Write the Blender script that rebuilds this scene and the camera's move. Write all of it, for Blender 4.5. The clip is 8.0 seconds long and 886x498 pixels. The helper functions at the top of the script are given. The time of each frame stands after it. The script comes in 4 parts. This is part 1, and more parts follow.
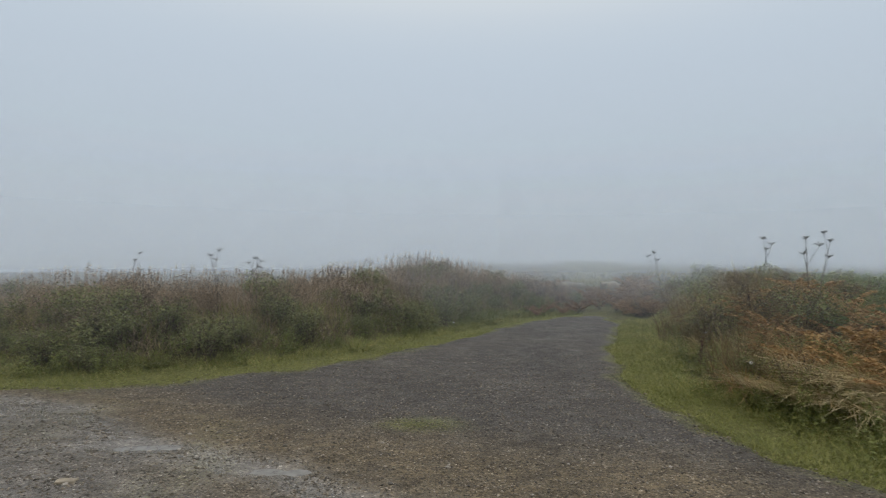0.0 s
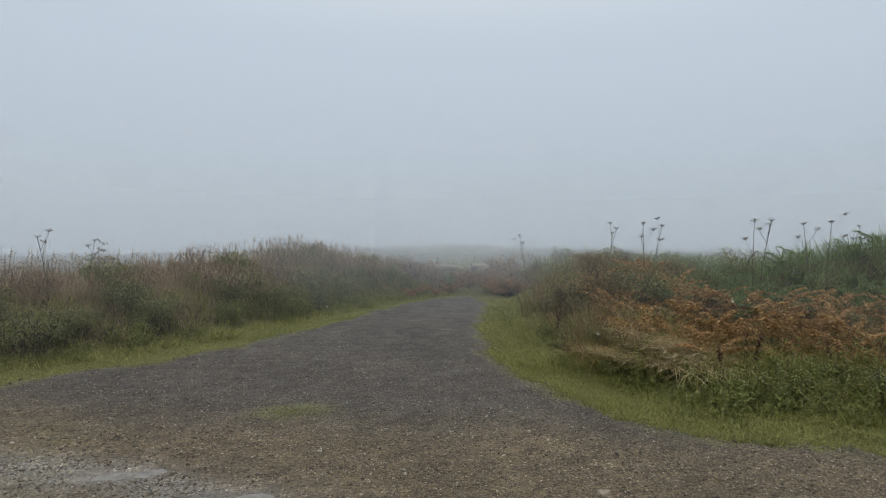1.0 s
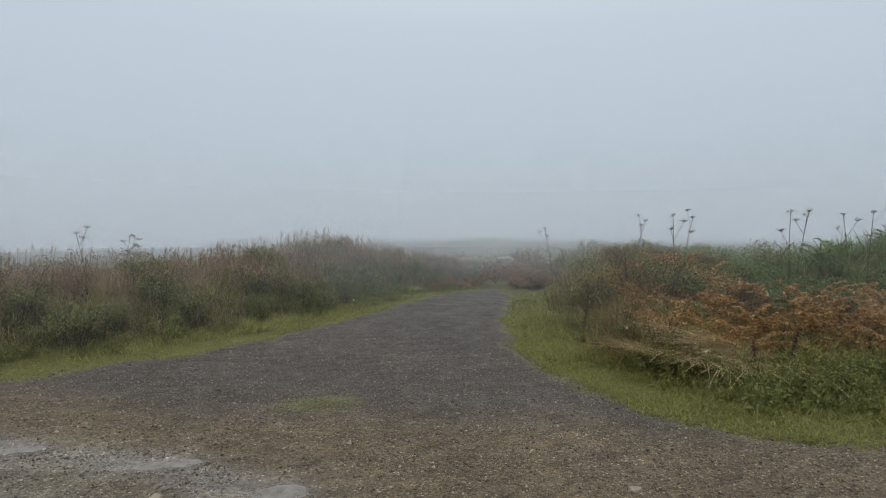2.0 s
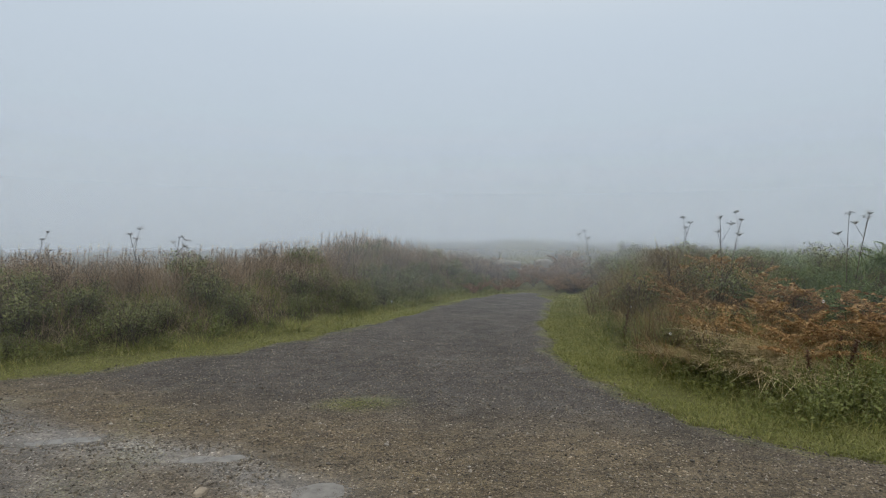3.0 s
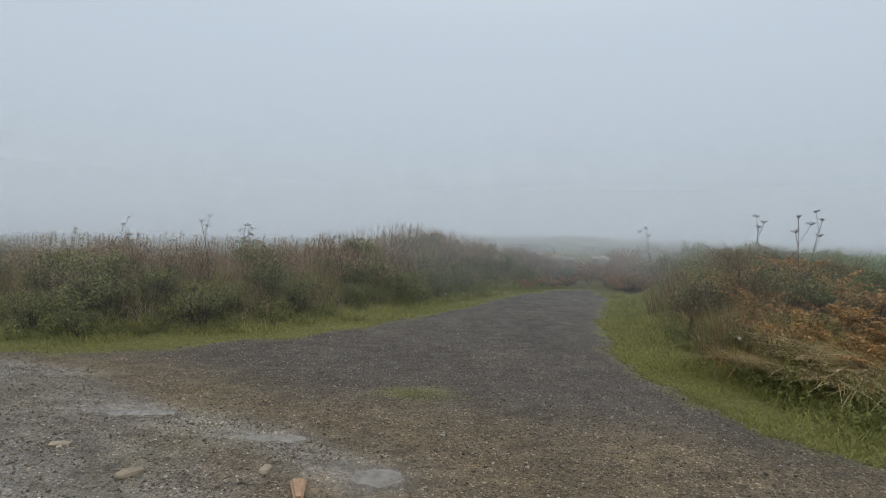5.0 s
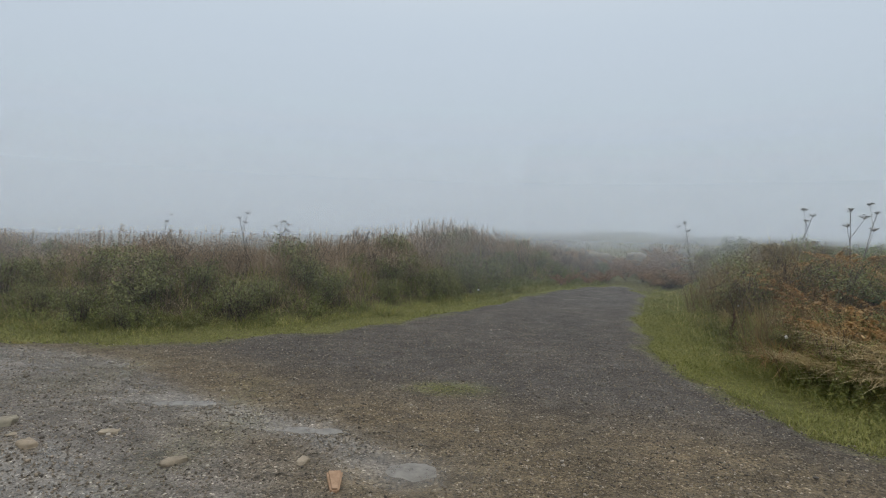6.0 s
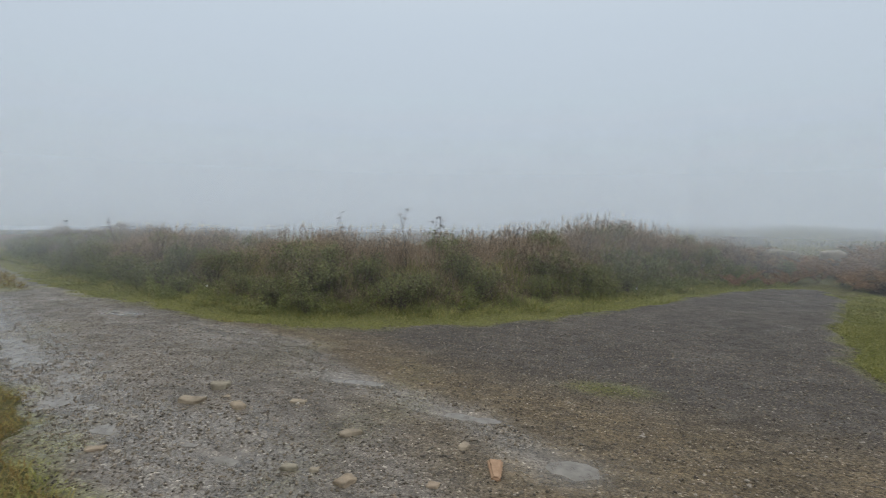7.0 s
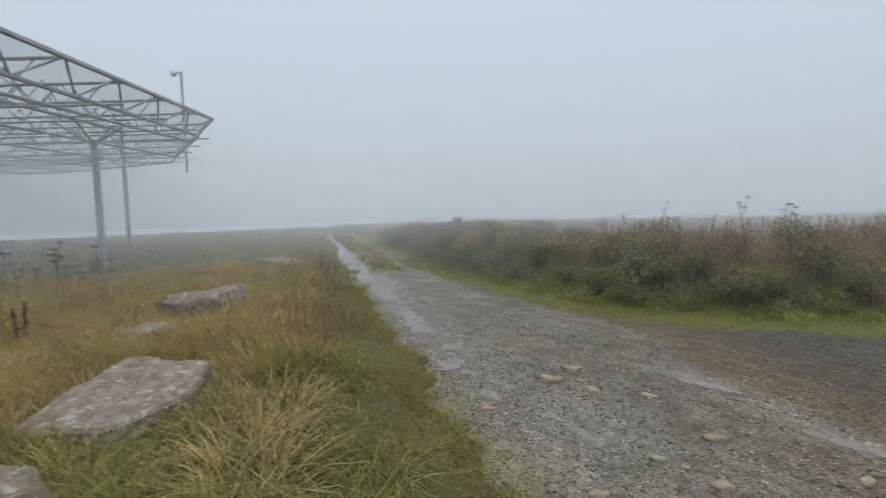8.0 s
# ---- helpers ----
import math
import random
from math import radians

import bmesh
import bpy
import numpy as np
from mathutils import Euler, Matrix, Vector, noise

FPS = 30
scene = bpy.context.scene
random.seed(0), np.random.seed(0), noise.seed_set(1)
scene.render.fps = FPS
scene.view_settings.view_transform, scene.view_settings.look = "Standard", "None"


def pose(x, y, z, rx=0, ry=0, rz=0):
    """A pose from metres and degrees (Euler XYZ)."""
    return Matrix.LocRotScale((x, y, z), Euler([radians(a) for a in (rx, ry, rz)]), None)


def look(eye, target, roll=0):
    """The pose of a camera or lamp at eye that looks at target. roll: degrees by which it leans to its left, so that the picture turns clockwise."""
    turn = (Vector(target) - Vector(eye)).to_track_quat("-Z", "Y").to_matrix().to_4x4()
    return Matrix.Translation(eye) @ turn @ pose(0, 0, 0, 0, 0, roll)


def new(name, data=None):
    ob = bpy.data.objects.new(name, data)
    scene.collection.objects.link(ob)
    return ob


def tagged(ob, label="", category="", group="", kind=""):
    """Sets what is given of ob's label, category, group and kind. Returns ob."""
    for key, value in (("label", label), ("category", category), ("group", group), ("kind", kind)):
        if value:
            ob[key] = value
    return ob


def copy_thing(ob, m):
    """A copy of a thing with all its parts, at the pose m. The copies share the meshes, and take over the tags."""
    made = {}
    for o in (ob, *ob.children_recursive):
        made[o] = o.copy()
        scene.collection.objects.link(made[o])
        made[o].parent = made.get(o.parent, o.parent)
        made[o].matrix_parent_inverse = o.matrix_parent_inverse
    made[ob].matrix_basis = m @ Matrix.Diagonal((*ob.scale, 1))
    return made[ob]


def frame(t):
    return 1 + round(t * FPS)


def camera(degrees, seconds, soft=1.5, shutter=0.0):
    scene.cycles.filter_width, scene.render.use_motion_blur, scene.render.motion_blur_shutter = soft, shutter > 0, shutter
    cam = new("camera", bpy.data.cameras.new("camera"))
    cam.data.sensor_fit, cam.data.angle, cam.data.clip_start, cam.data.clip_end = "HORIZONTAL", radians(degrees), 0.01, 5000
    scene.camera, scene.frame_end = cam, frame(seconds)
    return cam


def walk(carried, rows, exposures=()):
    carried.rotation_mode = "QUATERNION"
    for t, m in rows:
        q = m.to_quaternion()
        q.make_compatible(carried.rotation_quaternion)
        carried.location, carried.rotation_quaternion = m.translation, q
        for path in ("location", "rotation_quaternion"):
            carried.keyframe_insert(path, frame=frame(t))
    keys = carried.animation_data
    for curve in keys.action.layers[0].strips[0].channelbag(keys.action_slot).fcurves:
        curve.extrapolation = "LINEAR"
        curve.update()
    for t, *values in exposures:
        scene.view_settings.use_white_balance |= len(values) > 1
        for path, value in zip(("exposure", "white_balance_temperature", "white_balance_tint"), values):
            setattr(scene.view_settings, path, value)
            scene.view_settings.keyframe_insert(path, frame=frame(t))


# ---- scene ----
cam = camera(82.2, 8.0, soft=1.1, shutter=0.15)
PATH = [
    (0, (-0.109, -0.064, 1.582), (-0.053, 1.935, 1.613), 0.6),
    (0.5, (-0.043, -0.074, 1.603), (0.381, 1.88, 1.608), 0.7),
    (1, (-0.087, -0.072, 1.569), (0.449, 1.854, 1.54), 0.7),
    (1.2, (-0.09, -0.069, 1.571), (0.433, 1.861, 1.524), 0.65),
    (2.3, (-0.109, -0.054, 1.578), (0.295, 1.904, 1.522), 0.3),
    (2.5, (-0.109, -0.053, 1.579), (0.263, 1.911, 1.524), 0.3),
    (3, (-0.108, -0.05, 1.584), (0.192, 1.927, 1.533), 0.5),
    (3.5, (-0.144, -0.046, 1.579), (0.085, 1.94, 1.527), 1.0),
    (4, (-0.18, -0.038, 1.572), (-0.009, 1.954, 1.513), 1.6),
    (4.5, (-0.169, -0.026, 1.573), (-0.043, 1.969, 1.505), 2.0),
    (4.7, (-0.172, -0.022, 1.571), (-0.061, 1.974, 1.499), 1.95),
    (5.8, (-0.187, -0.003, 1.559), (-0.161, 1.995, 1.464), 1.65),
    (6, (-0.19, 0.001, 1.557), (-0.217, 1.998, 1.46), 1.6),
    (6.5, (-0.213, 0.006, 1.541), (-0.442, 1.99, 1.435), 1.3),
    (7, (-0.28, -0.003, 1.524), (-0.871, 1.904, 1.402), 1.0),
    (7.5, (-0.396, -0.106, 1.538), (-1.465, 1.578, 1.386), 0.1),
    (8, (-0.517, -0.429, 1.638), (-2.043, 0.852, 1.468), -1.4),
]
walk(cam, [(t, look(eye, target, roll)) for t, eye, target, roll in PATH], [(0.0, -0.06), (0.5, -0.06), (1.0, 0.0), (6.5, 0.02), (7.5, 0.06), (8.0, 0.12)])

# ---- light: fog-covered sky, brighter overhead ----
SUN_EL, SUN_AZ = radians(62), radians(140)
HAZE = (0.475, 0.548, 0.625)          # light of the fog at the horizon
OVERHEAD = (0.65, 0.56, 0.40)       # thinner fog overhead, with the sun behind it


def smooth_step(v, a, b):
    t = min(max((v - a) / (b - a), 0.0), 1.0)
    return t * t * (3 - 2 * t)


def build_world():
    world = bpy.data.worlds.new("foggy_sky")
    scene.world = world
    world.use_nodes = True
    nt = world.node_tree
    nt.nodes.clear()
    out = nt.nodes.new("ShaderNodeOutputWorld")
    coord = nt.nodes.new("ShaderNodeTexCoord")
    sep = nt.nodes.new("ShaderNodeSeparateXYZ")
    ramp = nt.nodes.new("ShaderNodeValToRGB")
    ramp.color_ramp.interpolation = "B_SPLINE"
    steps = [(0.0, 0.95), (0.5, 1.0), (0.58, 1.03), (0.66, 1.10), (0.72, 1.18), (0.8, 1.7), (0.9, 3.0), (1.0, 3.4)]
    els = ramp.color_ramp.elements
    for k, (p, v) in enumerate(steps):
        e = els[k] if k < 2 else els.new(p)
        e.position = p
        warm = smooth_step(p, 0.7, 0.9)
        tint = [HAZE[c] * (1 - warm) + OVERHEAD[c] * warm for c in range(3)]
        e.color = (tint[0] * v, tint[1] * v, tint[2] * v, 1)
    half = nt.nodes.new("ShaderNodeMath")
    half.operation = "MULTIPLY_ADD"
    half.inputs[1].default_value = 0.5
    half.inputs[2].default_value = 0.5
    sky = nt.nodes.new("ShaderNodeTexSky")
    sky.sky_type = "NISHITA"
    sky.sun_disc = False
    sky.sun_elevation, sky.sun_rotation = SUN_EL, SUN_AZ
    sky.dust_density = 6
    veil = nt.nodes.new("ShaderNodeBackground")
    veil.inputs[1].default_value = 0.985
    clear = nt.nodes.new("ShaderNodeBackground")
    clear.inputs[1].default_value = 0.006
    both = nt.nodes.new("ShaderNodeAddShader")
    link = nt.links.new
    link(coord.outputs["Generated"], sep.inputs[0])
    link(sep.outputs["Z"], half.inputs[0])
    link(half.outputs[0], ramp.inputs[0])
    link(ramp.outputs[0], veil.inputs[0])
    link(sky.outputs[0], clear.inputs[0])
    link(veil.outputs[0], both.inputs[0])
    link(clear.outputs[0], both.inputs[1])
    link(both.outputs[0], out.inputs[0])
    lamp = bpy.data.lights.new("sun", "SUN")
    lamp.energy, lamp.angle, lamp.color = 0.5, radians(120), (1.0, 0.96, 0.9)
    ob = new("sun", lamp)
    ob.matrix_world = look((0, 0, 30), (30 * math.cos(SUN_EL) * math.sin(-SUN_AZ), -30 * math.cos(SUN_EL) * math.cos(SUN_AZ), 30 - 30 * math.sin(SUN_EL)))


build_world()


# ---- materials ----
def ramp_node(nt, stops, factor, way="LINEAR"):
    r = nt.nodes.new("ShaderNodeValToRGB")
    r.color_ramp.interpolation = way
    els = r.color_ramp.elements
    for k, (p, c) in enumerate(stops):
        e = els[k] if k < 2 else els.new(p)
        e.position, e.color = p, (*c, 1)
    nt.links.new(factor, r.inputs[0])
    return r.outputs[0]


def noise_node(nt, scale, detail=4.0, rough=0.6, stretch=None, where=None):
    n = nt.nodes.new("ShaderNodeTexNoise")
    n.inputs["Scale"].default_value = scale
    n.inputs["Detail"].default_value = detail
    n.inputs["Roughness"].default_value = rough
    if where is None:
        g = nt.nodes.new("ShaderNodeNewGeometry")
        where = g.outputs["Position"]
    if stretch:
        m = nt.nodes.new("ShaderNodeMapping")
        m.inputs["Scale"].default_value = stretch
        nt.links.new(where, m.inputs[0])
        where = m.outputs[0]
    nt.links.new(where, n.inputs["Vector"])
    return n.outputs["Fac"]


def math_node(nt, op, a, b=None, c=None):
    m = nt.nodes.new("ShaderNodeMath")
    m.operation = op
    for k, v in enumerate((a, b, c)):
        if v is None:
            continue
        if isinstance(v, (int, float)):
            m.inputs[k].default_value = v
        else:
            nt.links.new(v, m.inputs[k])
    return m.outputs[0]


def mix_color(nt, fac, a, b, mode="MIX"):
    m = nt.nodes.new("ShaderNodeMix")
    m.data_type, m.blend_type = "RGBA", mode
    for key, v in ((0, fac), (6, a), (7, b)):
        if isinstance(v, (int, float)):
            m.inputs[key].default_value = v
        elif isinstance(v, tuple):
            m.inputs[key].default_value = (*v, 1)
        else:
            nt.links.new(v, m.inputs[key])
    return m.outputs[2]


def surface(name, color, nt_rough=0.8, metallic=0.0, bump=None, sheen=0.0):
    """A material whose colour comes from color(nt), with optional bump(nt) giving (height, strength, metres)."""
    mt = bpy.data.materials.new(name)
    mt.use_nodes = True
    nt = mt.node_tree
    b = nt.nodes["Principled BSDF"]
    nt.links.new(color(nt), b.inputs["Base Color"])
    if callable(nt_rough):
        nt.links.new(nt_rough(nt), b.inputs["Roughness"])
    else:
        b.inputs["Roughness"].default_value = nt_rough
    b.inputs["Metallic"].default_value = metallic
    if sheen:
        b.inputs["Sheen Weight"].default_value = sheen
        b.inputs["Sheen Roughness"].default_value = 0.6
    if bump:
        h, strength, dist = bump(nt)
        bn = nt.nodes.new("ShaderNodeBump")
        bn.inputs["Strength"].default_value = strength
        bn.inputs["Distance"].default_value = dist
        nt.links.new(h, bn.inputs["Height"])
        nt.links.new(bn.outputs[0], b.inputs["Normal"])
    return mt


def foliage(name, stops, patch=0.7, rough=0.55, sheen=0.08, weight=0.65):
    """Leaves or blades: each its own tone, with drifts of tone over the patch."""
    def color(nt):
        g = nt.nodes.new("ShaderNodeNewGeometry")
        n = noise_node(nt, patch, 3)
        a = math_node(nt, "MULTIPLY", g.outputs["Random Per Island"], weight)
        b = math_node(nt, "MULTIPLY_ADD", n, 1.5 * (1 - weight) , a)
        c = math_node(nt, "SUBTRACT", b, 0.25 * (1 - weight))
        return ramp_node(nt, stops, c)
    mt = surface(name, color, rough, sheen=sheen)
    nt = mt.node_tree
    b = nt.nodes["Principled BSDF"]
    b.inputs["Specular IOR Level"].default_value = 0.3
    thin = nt.nodes.new("ShaderNodeBsdfTranslucent")
    mx = nt.nodes.new("ShaderNodeMixShader")
    mx.inputs[0].default_value = 0.32
    nt.links.new(b.inputs["Base Color"].links[0].from_socket, thin.inputs[0])
    nt.links.new(b.outputs[0], mx.inputs[1])
    nt.links.new(thin.outputs[0], mx.inputs[2])
    nt.links.new(mx.outputs[0], nt.nodes["Material Output"].inputs[0])
    return mt


def attr(nt, key):
    a = nt.nodes.new("ShaderNodeAttribute")
    a.attribute_name = key
    return a.outputs["Fac"]


def road_color(nt):
    fine = noise_node(nt, 38, 8, 0.78)
    mid = noise_node(nt, 7, 5, 0.65)
    big = noise_node(nt, 0.9, 4, 0.6)
    vor = nt.nodes.new("ShaderNodeTexVoronoi")
    vor.inputs["Scale"].default_value = 85
    g = nt.nodes.new("ShaderNodeNewGeometry")
    nt.links.new(g.outputs["Position"], vor.inputs["Vector"])
    sep = nt.nodes.new("ShaderNodeSeparateColor")
    nt.links.new(vor.outputs["Color"], sep.inputs[0])
    chips = sep.outputs[0]
    dark = ramp_node(nt, [(0.0, (0.028, 0.025, 0.022)), (0.3, (0.056, 0.050, 0.045)), (0.85, (0.082, 0.074, 0.067)), (0.97, (0.115, 0.105, 0.095)), (1.0, (0.26, 0.245, 0.22))], chips)
    brown = ramp_node(nt, [(0.0, (0.048, 0.037, 0.022)), (0.3, (0.100, 0.078, 0.047)), (0.85, (0.150, 0.119, 0.073)), (0.97, (0.20, 0.162, 0.105)), (1.0, (0.42, 0.37, 0.30))], chips)
    grey = ramp_node(nt, [(0.0, (0.065, 0.058, 0.050)), (0.3, (0.118, 0.108, 0.095)), (0.85, (0.165, 0.151, 0.134)), (0.97, (0.22, 0.203, 0.18)), (1.0, (0.46, 0.43, 0.38))], chips)
    e1 = math_node(nt, "MULTIPLY_ADD", math_node(nt, "SUBTRACT", mid, 0.5), 0.9, attr(nt, "brown"))
    c = mix_color(nt, math_node(nt, "SMOOTH_MIN", math_node(nt, "MAXIMUM", e1, 0.0), 1.0, 0.2), dark, brown)
    e2 = math_node(nt, "MULTIPLY_ADD", math_node(nt, "SUBTRACT", mid, 0.5), 0.7, attr(nt, "pale"))
    c = mix_color(nt, math_node(nt, "SMOOTH_MIN", math_node(nt, "MAXIMUM", e2, 0.0), 1.0, 0.2), c, grey)
    moss = ramp_node(nt, [(0.3, (0.07, 0.08, 0.018)), (0.7, (0.19, 0.195, 0.05))], fine)
    e3 = math_node(nt, "MULTIPLY_ADD", math_node(nt, "SUBTRACT", fine, 0.5), 1.6, attr(nt, "moss"))
    e3 = math_node(nt, "MINIMUM", math_node(nt, "MAXIMUM", e3, 0.0), 0.85)
    c = mix_color(nt, e3, c, moss)
    tone = ramp_node(nt, [(0.3, (0.72, 0.72, 0.72)), (0.7, (1.35, 1.34, 1.32))], big)
    c = mix_color(nt, 1.0, c, tone, "MULTIPLY")
    patch = ramp_node(nt, [(0.35, (0.62, 0.62, 0.62)), (0.6, (1.2, 1.2, 1.2))], noise_node(nt, 3.5, 6, 0.7, (1, 2.2, 1)))
    c = mix_color(nt, 1.0, c, patch, "MULTIPLY")
    grain = ramp_node(nt, [(0.32, (0.44, 0.43, 0.42)), (0.68, (1.72, 1.70, 1.67))], fine)
    return mix_color(nt, 1.0, c, grain, "MULTIPLY")


def wetness(nt):
    n = noise_node(nt, 3.2, 5, 0.6)
    w = math_node(nt, "MULTIPLY_ADD", math_node(nt, "SUBTRACT", n, 0.5), 1.7, attr(nt, "wet"))
    return math_node(nt, "MINIMUM", math_node(nt, "MAXIMUM", w, 0.0), 1.0)


def road_rough(nt):
    return math_node(nt, "MULTIPLY_ADD", wetness(nt), -0.62, 0.78)


def road_bump(nt):
    vor = nt.nodes.new("ShaderNodeTexVoronoi")
    vor.inputs["Scale"].default_value = 85
    g = nt.nodes.new("ShaderNodeNewGeometry")
    nt.links.new(g.outputs["Position"], vor.inputs["Vector"])
    h = math_node(nt, "MULTIPLY_ADD", vor.outputs["Distance"], -0.8, noise_node(nt, 25, 6, 0.7))
    dry = math_node(nt, "MULTIPLY_ADD", wetness(nt), -0.8, 1.0)
    return math_node(nt, "MULTIPLY", h, dry), 0.95, 0.016


M = {}
M["road"] = surface("wet_gravel", road_color, road_rough, bump=road_bump)
M["soil"] = surface("peaty_turf", lambda nt: mix_color(
    nt, math_node(nt, "MULTIPLY_ADD", math_node(nt, "SUBTRACT", noise_node(nt, 3.1, 5, 0.6), 0.5), 1.1, attr(nt, "turf")),
    ramp_node(nt, [(0.25, (0.035, 0.027, 0.013)), (0.5, (0.07, 0.058, 0.026)), (0.8, (0.13, 0.105, 0.05))], noise_node(nt, 19, 6, 0.7)),
    ramp_node(nt, [(0.28, (0.075, 0.082, 0.02)), (0.5, (0.165, 0.17, 0.046)), (0.72, (0.27, 0.25, 0.085))], noise_node(nt, 15, 7, 0.75))),
    0.9, bump=lambda nt: (noise_node(nt, 30, 6, 0.75), 1.0, 0.05))
M["verge"] = foliage("verge_grass", [(0.0, (0.10, 0.118, 0.028)), (0.4, (0.205, 0.222, 0.056)), (0.75, (0.325, 0.318, 0.10)), (1.0, (0.44, 0.39, 0.18))], 1.2)
M["long"] = foliage("long_grass", [(0.0, (0.095, 0.125, 0.027)), (0.4, (0.225, 0.25, 0.06)), (0.7, (0.40, 0.375, 0.125)), (1.0, (0.68, 0.57, 0.29))], 0.8)
M["straw"] = foliage("dead_grass", [(0.0, (0.19, 0.132, 0.055)), (0.3, (0.38, 0.285, 0.12)), (0.65, (0.57, 0.45, 0.215)), (1.0, (0.76, 0.64, 0.37))], 0.9, sheen=0.08)
M["bleached"] = foliage("bleached_straw", [(0.0, (0.36, 0.275, 0.135)), (0.5, (0.60, 0.49, 0.27)), (1.0, (0.80, 0.71, 0.48))], 0.9, sheen=0.05)
M["russet"] = foliage("seeding_grass", [(0.0, (0.17, 0.12, 0.072)), (0.5, (0.335, 0.245, 0.155)), (1.0, (0.48, 0.38, 0.26))], 0.6, sheen=0.2)
M["rust"] = foliage("rusty_bracken", [(0.0, (0.14, 0.075, 0.03)), (0.4, (0.33, 0.195, 0.08)), (0.75, (0.49, 0.33, 0.145)), (1.0, (0.66, 0.51, 0.28))], 0.9, 0.7, sheen=0.08)
M["turf"] = foliage("brown_turf", [(0.0, (0.13, 0.088, 0.028)), (0.45, (0.25, 0.175, 0.055)), (0.75, (0.31, 0.27, 0.08)), (1.0, (0.40, 0.35, 0.13))], 1.3)
M["bramble"] = foliage("bramble_leaf", [(0.0, (0.088, 0.105, 0.032)), (0.5, (0.185, 0.20, 0.065)), (0.85, (0.285, 0.28, 0.10)), (1.0, (0.33, 0.225, 0.10))], 0.9, 0.6, sheen=0.2)
M["nettle"] = foliage("weed_leaf", [(0.0, (0.098, 0.127, 0.028)), (0.5, (0.190, 0.218, 0.052)), (1.0, (0.333, 0.333, 0.098))], 1.0, 0.55, sheen=0.16)
M["fern"] = foliage("bracken_green", [(0.0, (0.083, 0.127, 0.040)), (0.6, (0.160, 0.220, 0.072)), (1.0, (0.297, 0.308, 0.105))], 0.8, 0.6, sheen=0.16)
M["deadfern"] = foliage("bracken_dead", [(0.0, (0.17, 0.095, 0.045)), (0.5, (0.31, 0.185, 0.09)), (1.0, (0.45, 0.31, 0.17))], 0.8, 0.7, sheen=0.12)
M["pasture"] = foliage("far_pasture", [(0.0, (0.14, 0.145, 0.065)), (0.5, (0.23, 0.22, 0.105)), (1.0, (0.38, 0.33, 0.17))], 0.3)
M["twig"] = foliage("brown_stalk", [(0.0, (0.127, 0.090, 0.039)), (0.5, (0.241, 0.178, 0.081)), (1.0, (0.391, 0.305, 0.149))], 0.9, 0.7, sheen=0.20)
M["stem"] = foliage("dry_stem", [(0.0, (0.05, 0.037, 0.025)), (0.6, (0.105, 0.077, 0.052)), (1.0, (0.20, 0.155, 0.105))], 2.0, 0.8, sheen=0.2)
M["dock"] = foliage("dock_seed", [(0.0, (0.055, 0.03, 0.018)), (1.0, (0.17, 0.09, 0.05))], 2.0, 0.8, sheen=0.1)
M["petal"] = foliage("white_petal", [(0.0, (0.7, 0.7, 0.68)), (1.0, (0.82, 0.82, 0.8))], 2.0, 0.6)


def stone_color(nt):
    o = nt.nodes.new("ShaderNodeObjectInfo")
    n = noise_node(nt, 9, 6, 0.7)
    base = ramp_node(nt, [(0.25, (0.14, 0.12, 0.095)), (0.5, (0.27, 0.234, 0.188)), (0.75, (0.42, 0.37, 0.30))], n)
    warm = mix_color(nt, o.outputs["Random"], (0.8, 0.85, 0.8), (1.15, 1.05, 0.93))
    return mix_color(nt, 1.0, base, warm, "MULTIPLY")


def lichen_color(nt):
    base = ramp_node(nt, [(0.3, (0.11, 0.092, 0.074)), (0.5, (0.215, 0.18, 0.148)), (0.7, (0.34, 0.295, 0.245))], noise_node(nt, 7, 6, 0.7))
    spots = ramp_node(nt, [(0.56, (0, 0, 0)), (0.61, (1, 1, 1))], noise_node(nt, 10, 6, 0.68))
    dark = ramp_node(nt, [(0.6, (0, 0, 0)), (0.66, (1, 1, 1))], noise_node(nt, 11, 5, 0.7, (1, 1.3, 1)))
    c = mix_color(nt, spots, base, (0.38, 0.375, 0.335))
    return mix_color(nt, dark, c, (0.045, 0.042, 0.038))


M["stone"] = surface("pale_stone", stone_color, 0.6, bump=lambda nt: (noise_node(nt, 40, 6, 0.7), 0.6, 0.01))
M["slab"] = surface("lichened_granite", lichen_color, 0.75, bump=lambda nt: (noise_node(nt, 26, 7, 0.75), 0.8, 0.02))
M["brick"] = surface("worn_brick", lambda nt: ramp_node(nt, [(0.3, (0.27, 0.165, 0.10)), (0.7, (0.42, 0.29, 0.19))], noise_node(nt, 22, 5)), 0.8,
                     bump=lambda nt: (noise_node(nt, 60, 5), 0.5, 0.005))
def pebble_color(nt):
    o = nt.nodes.new("ShaderNodeObjectInfo")
    c = ramp_node(nt, [(0.0, (0.05, 0.046, 0.04)), (0.45, (0.13, 0.115, 0.09)), (0.85, (0.24, 0.21, 0.17)), (1.0, (0.42, 0.39, 0.34))], o.outputs["Random"])
    return mix_color(nt, 1.0, c, ramp_node(nt, [(0.3, (0.75, 0.75, 0.75)), (0.7, (1.2, 1.2, 1.2))], noise_node(nt, 60, 4)), "MULTIPLY")


